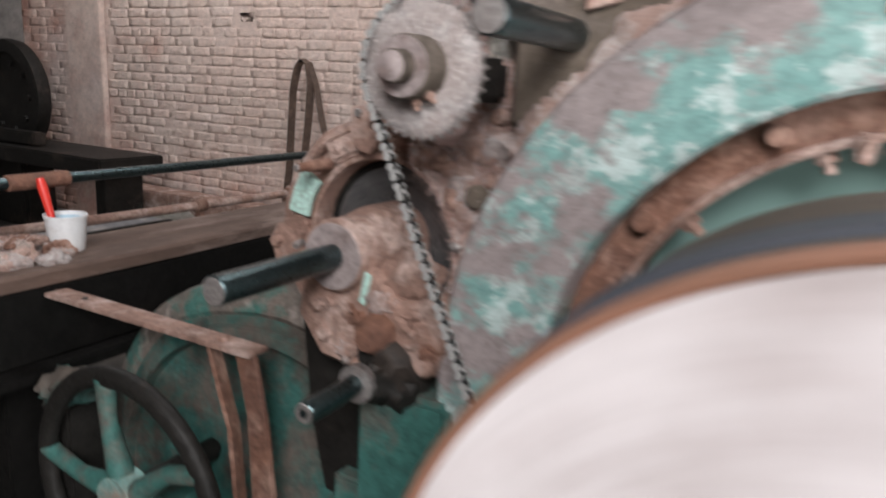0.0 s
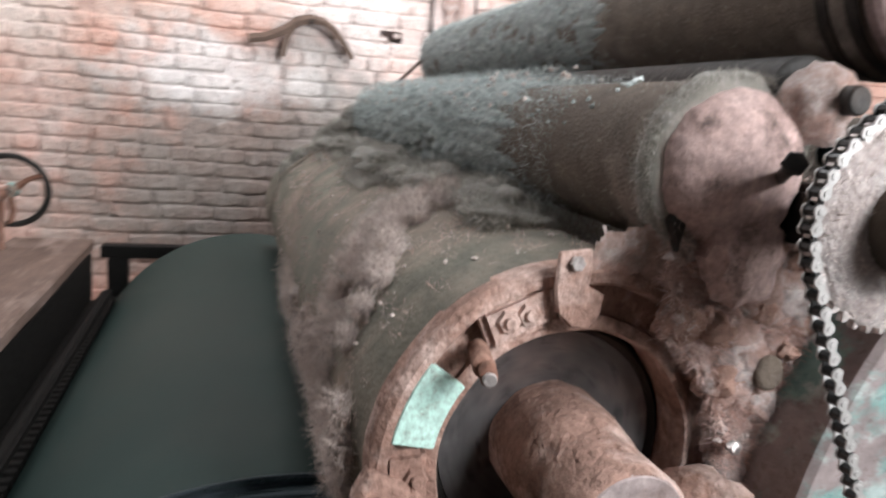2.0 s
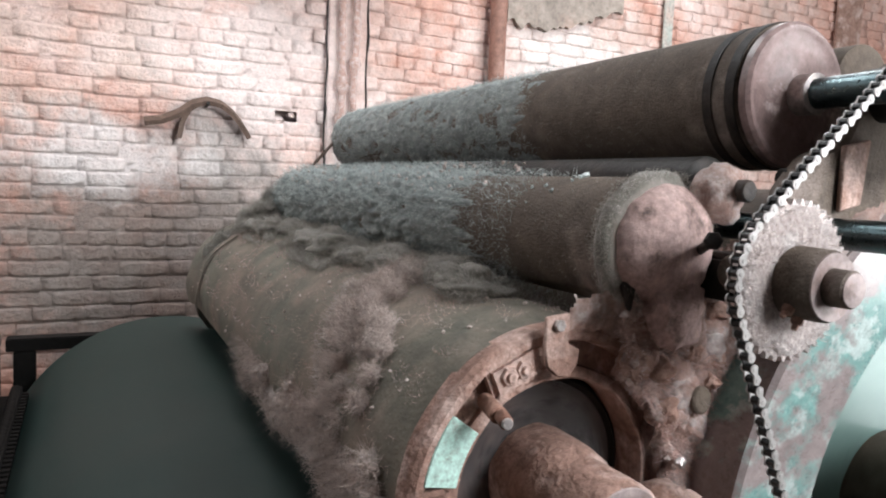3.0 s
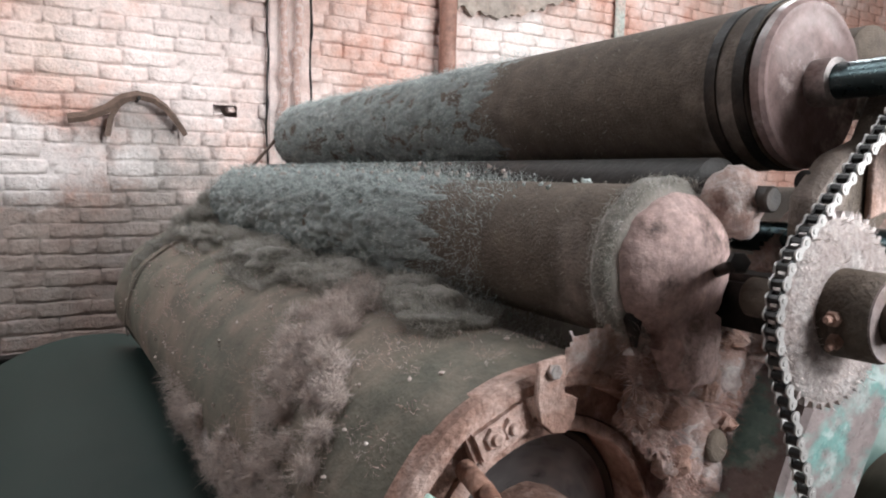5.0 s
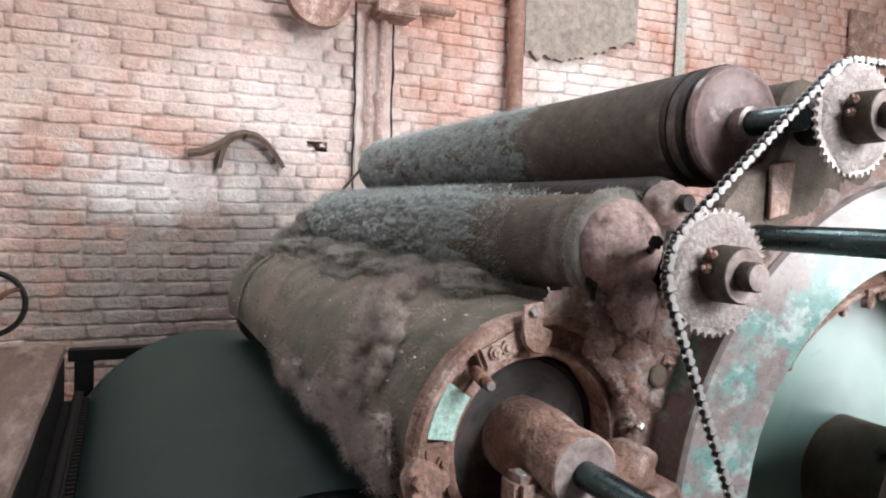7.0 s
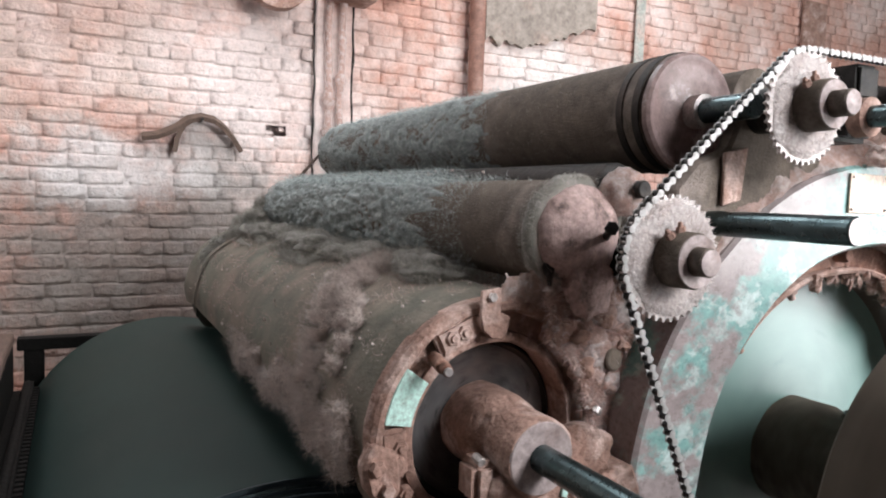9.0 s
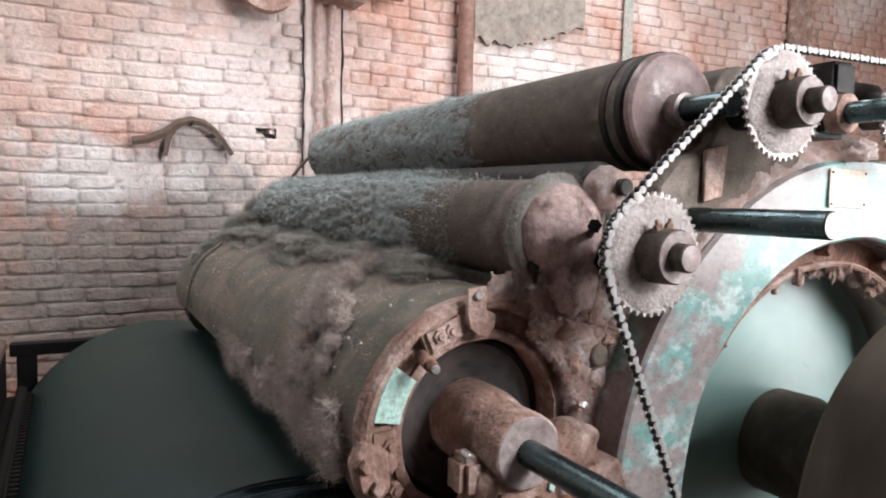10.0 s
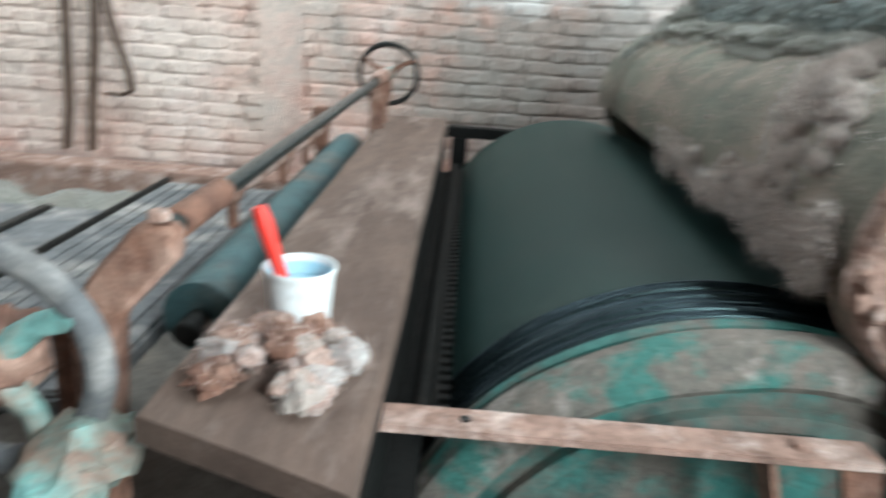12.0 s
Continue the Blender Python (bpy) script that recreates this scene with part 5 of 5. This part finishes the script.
def strap_arch():
    t = thing("leather_strap", "curled leather strap hung over a nail on the wall", "strap", (0.085, 2.83, 1.60))
    part("strap", strip([(-0.27, -0.01, -0.025), (-0.20, -0.01, -0.012), (-0.12, -0.01, 0.025), (-0.06, -0.01, 0.072), (0.0, -0.01, 0.090), (0.06, -0.01, 0.080), (0.11, -0.01, 0.045), (0.15, -0.01, 0.0), (0.19, -0.01, -0.06)], 0.055, 0.022, wide=(0.0, 1, 0.5)), M_STRAP, t)
    part("loose_end", strip([(-0.03, 0.0, 0.080), (-0.075, 0.0, 0.045), (-0.105, 0.0, -0.01), (-0.12, 0.0, -0.085)], 0.045, 0.022, wide=(0.2, 1, 0.2)), M_STRAP, t)
    part("nail", rod((0, 0.04, 0.07), (0, -0.05, 0.075), 0.008, 8), M_DARKIRON, t)
    return t


strap_arch()
pipe = thing("wall_pipe", "brown painted iron pipe running up the brick wall", "pipe", (1.612, 2.80, 0))
part("pipe", rod((0, 0, 0.0), (0, 0, ZC - 0.001), 0.046, 20), M_PIPE, pipe)
for z in (0.9, 2.6):
    part("clip", box(-0.06, 0.06, -0.005, 0.055, z - 0.02, z + 0.02, 0.004), M_DARKIRON, pipe)
cord = thing("wall_cable", "dusty cables hanging beside the pilaster", "cable")
for k in range(2):
    pts = [(0.725 + 0.07 * k + 0.022 * noise.noise((z * 3, k * 3.1, 0)), 2.812, z) for z in [1.50 + 0.04 * j for j in range(54)]]
    part("cable", tube(pts, [0.018 + 0.035 * max(0, noise.fractal((p[2] * 9, k * 9, 0), 0.6, 2.1, 5)) for p in pts], 9), M_LINTPINK, cord)
# dark tubes standing for the cracks along the pilaster's two edges
for k, x in enumerate((0.655, 0.868)):
    pts = [(x + 0.010 * noise.noise((z * 6, k * 5, 2)), 2.846, z) for z in [0.9 + 0.05 * j for j in range(56)]]
    part("conduit", tube(pts, [0.004 + 0.007 * abs(noise.noise((p[2] * 8, k, 5))) for p in pts], 7), M_DARKIRON, cord)
strip_green = thing("green_strip", "faded green painted strip on the wall", "strip")
part("board", box(2.84, 2.92, 2.835, 2.845, 1.9, ZC - 0.3, 0.003), M_STRIP, strip_green)
vent = thing("wall_recess_board", "dark weathered board fixed on the wall", "board")
part("board", box(4.50, 4.78, 2.825, 2.843, 2.35, 2.95, 0.004), M_DUSTY, vent)
lineshaft = thing("line_shaft_pulley", "dust-covered belt pulley hung high by the wall", "pulley", (0.42, 2.70, 2.40))
part("rim", lathe([(0.15, -0.04), (0.17, -0.04), (0.17, 0.04), (0.15, 0.04)], 48, True), M_DUSTY, lineshaft)
part("web", lathe([(0.0, 0.0), (0.15, 0.0), (0.15, 0.012), (0.0, 0.012)], 40), M_DUSTY, lineshaft)
part("shaft", rod((-0.5, 0.02, 0.02), (0.75, 0.02, 0.02), 0.03, 18), M_DUSTY, lineshaft)
part("hanger", box(0.30, 0.52, -0.05, 0.16, -0.06, 0.25, 0.01), M_DUSTY, lineshaft)
part("hanger_post", box(0.36, 0.44, 0.02, 0.12, 0.24, ZC - 2.401, 0.006), M_DUSTY, lineshaft)
cardmc = thing("far_machine", "black wheel of another machine by the far wall", "machine", (-4.95, 2.35, 0))
part("wheel", lathe([(0.33, -0.05), (0.42, -0.05), (0.43, 0), (0.42, 0.05), (0.33, 0.05)], 56, True, centre=(0, 0, 0.98)), M_DARKIRON, cardmc)
part("disc", lathe([(0.0, 0.0), (0.33, -0.01), (0.33, 0.03), (0, 0.03)], 40, centre=(0, 0, 0.98)), M_DARKIRON, cardmc)
for k in range(9):
    a = 0.7 * k
    part("bolt", hexbolt((0.25 * math.cos(a), -0.01, 0.98 + 0.25 * math.sin(a)), (0, -1, 0), 0.025, 0.02), M_DARKIRON, cardmc)
part("stand", box(-0.25, 0.25, -0.1, 0.15, 0, 0.62, 0.02), M_DARKIRON, cardmc)
rail = thing("far_bench", "dark low bench along the far wall", "bench")
part("top", box(-5.5, -3.45, 2.0, 2.5, 0.55, 0.66, 0.01), M_DARKIRON, rail)
part("upper_rail", box(-5.4, -4.30, 2.1, 2.2, 0.67, 0.76, 0.01), M_DARKIRON, rail)
for x in (-5.3, -3.6):
    part("leg", box(x - 0.05, x + 0.05, 2.1, 2.4, 0, 0.549, 0.005), M_DARKIRON, rail)
ledge = tagged(part("wall_ledge", box(-4.2, -0.62, 2.62, 2.835, 0.0, 0.36, 0.01), M_DUSTY), "dusty brown ledge at the foot of the wall", "ledge", kind="structure")
lint_pile("waste_heap", "heaps of dirty cotton waste by the far wall",
          [((-3.3 + 0.42 * k, 2.35 - 0.05 * (k % 3), 0.14), (0.36, 0.28, 0.20 - 0.02 * (k % 2))) for k in range(6)], M_LINTBROWN, 6.6, 5000, 0.05)

# ---- bricks of the far wall ----
pil = [(-4.92, -4.50, 0.06), (-1.62, -1.40, 0.022), (0.66, 0.865, 0.030)]
for k, (x0, x1, d) in enumerate(pil):
    tagged(part("pilaster_%d" % (k + 1), box(x0, x1, Y1 - d + 0.012, Y1 + 0.005, 0, ZC - 0.01, 0.006), M_MORTAR), "shallow worn brick pilaster", "pilaster", kind="structure")
tagged(part("plaster_patch", outline([(1.69 + 0.021 * k, 2.27 + 0.0075 * max(k - 14, 0) + 0.05 * noise.fractal((k * 0.35, 1.1, 0), 0.8, 2.1, 5)) for k in range(40)] + [(2.53, 3.6), (1.68, 3.6)], Y1 - 0.026, Y1 - 0.001, 0), M_PLASTER), "grey plaster patch with a ragged edge", "plaster", kind="structure")

HOLES = [(-3.03, 1.617), (-3.95, 0.98), (-1.30, 1.60), (0.45, 1.645)]
sheet = bmesh.new()


def mortar_face(x, z):
    """Depth of the joints: half filled with limewash, open and crumbled right of the pilaster."""
    fill = 0.5 + 0.5 * noise.fractal((x * 1.3, z * 2.2, 3.0), 0.7, 2.1, 4)
    open_part = min(1.0, max(0.0, (x - 0.75) / 0.25))
    return Y1 + 0.0168 + 0.0040 * open_part - 0.0062 * fill * (1 - open_part) + 0.0022 * noise.noise((x * 22, z * 30, 1.0))


for i in range(315):
    for k in range(124):
        xa, xb, za, zb = X0 + 0.04 * i, min(X0 + 0.04 * (i + 1), X1), 0.03 * k, min(0.03 * (k + 1), ZC)
        mx, mz = (xa + xb) / 2, (za + zb) / 2
        if zb <= za or any(abs(mx - hx) < 0.055 and abs(mz - hz) < 0.034 for hx, hz in HOLES):
            continue
        sheet.faces.new([sheet.verts.new((x, mortar_face(x, z), z)) for x, z in ((xa, za), (xb, za), (xb, zb), (xa, zb))])
bmesh.ops.remove_doubles(sheet, verts=sheet.verts, dist=0.0001)
part("mortar_bed", sheet, M_MORTAR, wall_north)
for k, (hx, hz) in enumerate(HOLES):
    part("broken_brick", blob((hx - 0.022, Y1 + 0.050, hz - 0.012), (0.034, 0.036, 0.018), k + 51.0, 0.5, 3, 1.6, 0.8), M_MORTAR, wall_north)
    part("broken_brick", blob((hx + 0.045, Y1 + 0.040, hz + 0.016), (0.020, 0.030, 0.014), k + 57.0, 0.5, 3, 1.6, 0.8), M_MORTAR, wall_north)
BL, BH, COURSE = 0.215, 0.0615, 0.0670


def brick_shape(seed, length):
    """A hand-made brick under limewash: bulged face, uneven soft edges."""
    r = random.Random(seed)
    j = lambda q: r.uniform(-q, q)
    n_u, n_v, d = 5, 4, 0.0022
    v, f = [], []
    for b in range(n_v):
        for a in range(n_u):
            u, w = 2 * a / (n_u - 1) - 1, 2 * b / (n_v - 1) - 1
            rim = abs(u) == 1 or b in (0, n_v - 1)
            shrink = 0.0016 if rim else 0.0
            v.append((u * (length / 2 - shrink) + j(0.0030 if rim else 0.010), (-0.0012 + j(0.0018)) if rim else (-d + j(0.0018)), (w if rim else w * 2.1) * (BH / 2 - shrink * 0.3) + j(0.0034)))
    for b in range(n_v - 1):
        for a in range(n_u - 1):
            i = b * n_u + a
            f.append((i, i + 1, i + n_u + 1, i + n_u))
    ring = [a for a in range(n_u)] + [n_u - 1 + n_u * b for b in range(1, n_v)] + [n_u * (n_v - 1) + a for a in range(n_u - 2, -1, -1)] + [n_u * b for b in range(n_v - 2, 0, -1)]
    base = len(v)
    v += [(v[i][0] * 1.02, 0.012, v[i][2] * 1.03) for i in ring]
    for k in range(len(ring)):
        q = (k + 1) % len(ring)
        f.append((ring[q], ring[k], base + k, base + q))
    return v, f


SHAPES = []
for k in range(10):
    for length in (BL - 0.003, BL / 2 - 0.003):
        v, f = brick_shape(k, length)
        me = bpy.data.meshes.new("brick")
        me.from_pydata(v, [], f)
        me.materials.append(M_BRICK)
        me.shade_smooth()
        SHAPES.append(me)
brng = random.Random(12)
far_v, far_f = [], []
near = 0
for row in range(int(ZC / COURSE)):
    z = 0.04 + row * COURSE
    header = row % 7 == 1
    step_x = BL / 2 if header else BL
    x = X0 + (BL / 2 if row % 2 else 0.0)
    while x < X1:
        long = step_x * brng.uniform(0.88, 1.12)
        cx = x + long / 2
        x += long
        if any(x0 - step_x * 0.3 < cx < x1 + step_x * 0.3 and d > 0.05 for x0, x1, d in pil):
            continue
        if any(abs(cx - hx) < 0.085 and abs(z - hz) < COURSE * 0.62 for hx, hz in HOLES) or brng.random() < 0.004:
            continue
        proud = brng.uniform(-0.0032, 0.0022)
        for x0, x1, d in pil:
            if x0 < cx < x1:
                proud += d - 0.012
        zz = z + 0.022 * noise.noise((cx * 0.8, z * 0.6, 0)) + brng.uniform(-0.004, 0.004)
        tilt = brng.uniform(-0.02, 0.02)
        k = 2 * brng.randrange(10) + (1 if header else 0)
        if -0.85 < cx < 1.55 and 1.0 < z < 2.35 and near < 290:
            ob = new("brick", SHAPES[k])
            ob.parent = wall_north
            ob.matrix_basis = pose(cx, Y1 + 0.012 - proud, zz, 0, math.degrees(tilt), 0) @ Matrix.Diagonal((long / step_x, 1, 1, 1))
            near += 1
        else:
            i = len(far_v)
            v, f = brick_shape(brng.randrange(10 ** 6), long - 0.003)
            far_v += [(cx + a + c * tilt, Y1 + 0.012 - proud + b, zz + c - a * tilt) for a, b, c in v]
            far_f += [tuple(i + q for q in face) for face in f]
me = bpy.data.meshes.new("brickwork")
me.from_pydata(far_v, [], far_f)
me.materials.append(M_BRICK)
me.shade_smooth()
rest = new("brickwork", me)
rest.parent = wall_north
rest["kind"] = "stuff"


# ---- what moves ----
def motions():
    times = [0.5 * k for k in range(25)]
    for k, s in enumerate(sprockets):
        x, y, z = s.location
        walk(s, [(t, pose(x, y, z, 0, 20.0 * t + 195 - 7 * k, 0)) for t in times])
    for k, ob in enumerate(LINKS):
        walk(ob, [(t, link_pose(k * PITCH + CHAIN_SPEED * t)) for t in times])
    for ob, speed in ((top_roller, 9.0), (worker, 9.0), (doffer, -14.0), (back_roller, 9.0), (low_roller, -30.0)):
        x, y, z = ob.location
        walk(ob, [(t, pose(x, y, z, 0, speed * t, 0)) for t in times])
    fine = [0.1 * k for k in range(121)]
    for ob, speed in ((core, 620.0), (pulley, 760.0), (drum, 560.0)):
        x, y, z = ob.location
        walk(ob, [(t, pose(x, y, z, 0, speed * t, 0)) for t in fine])


motions()
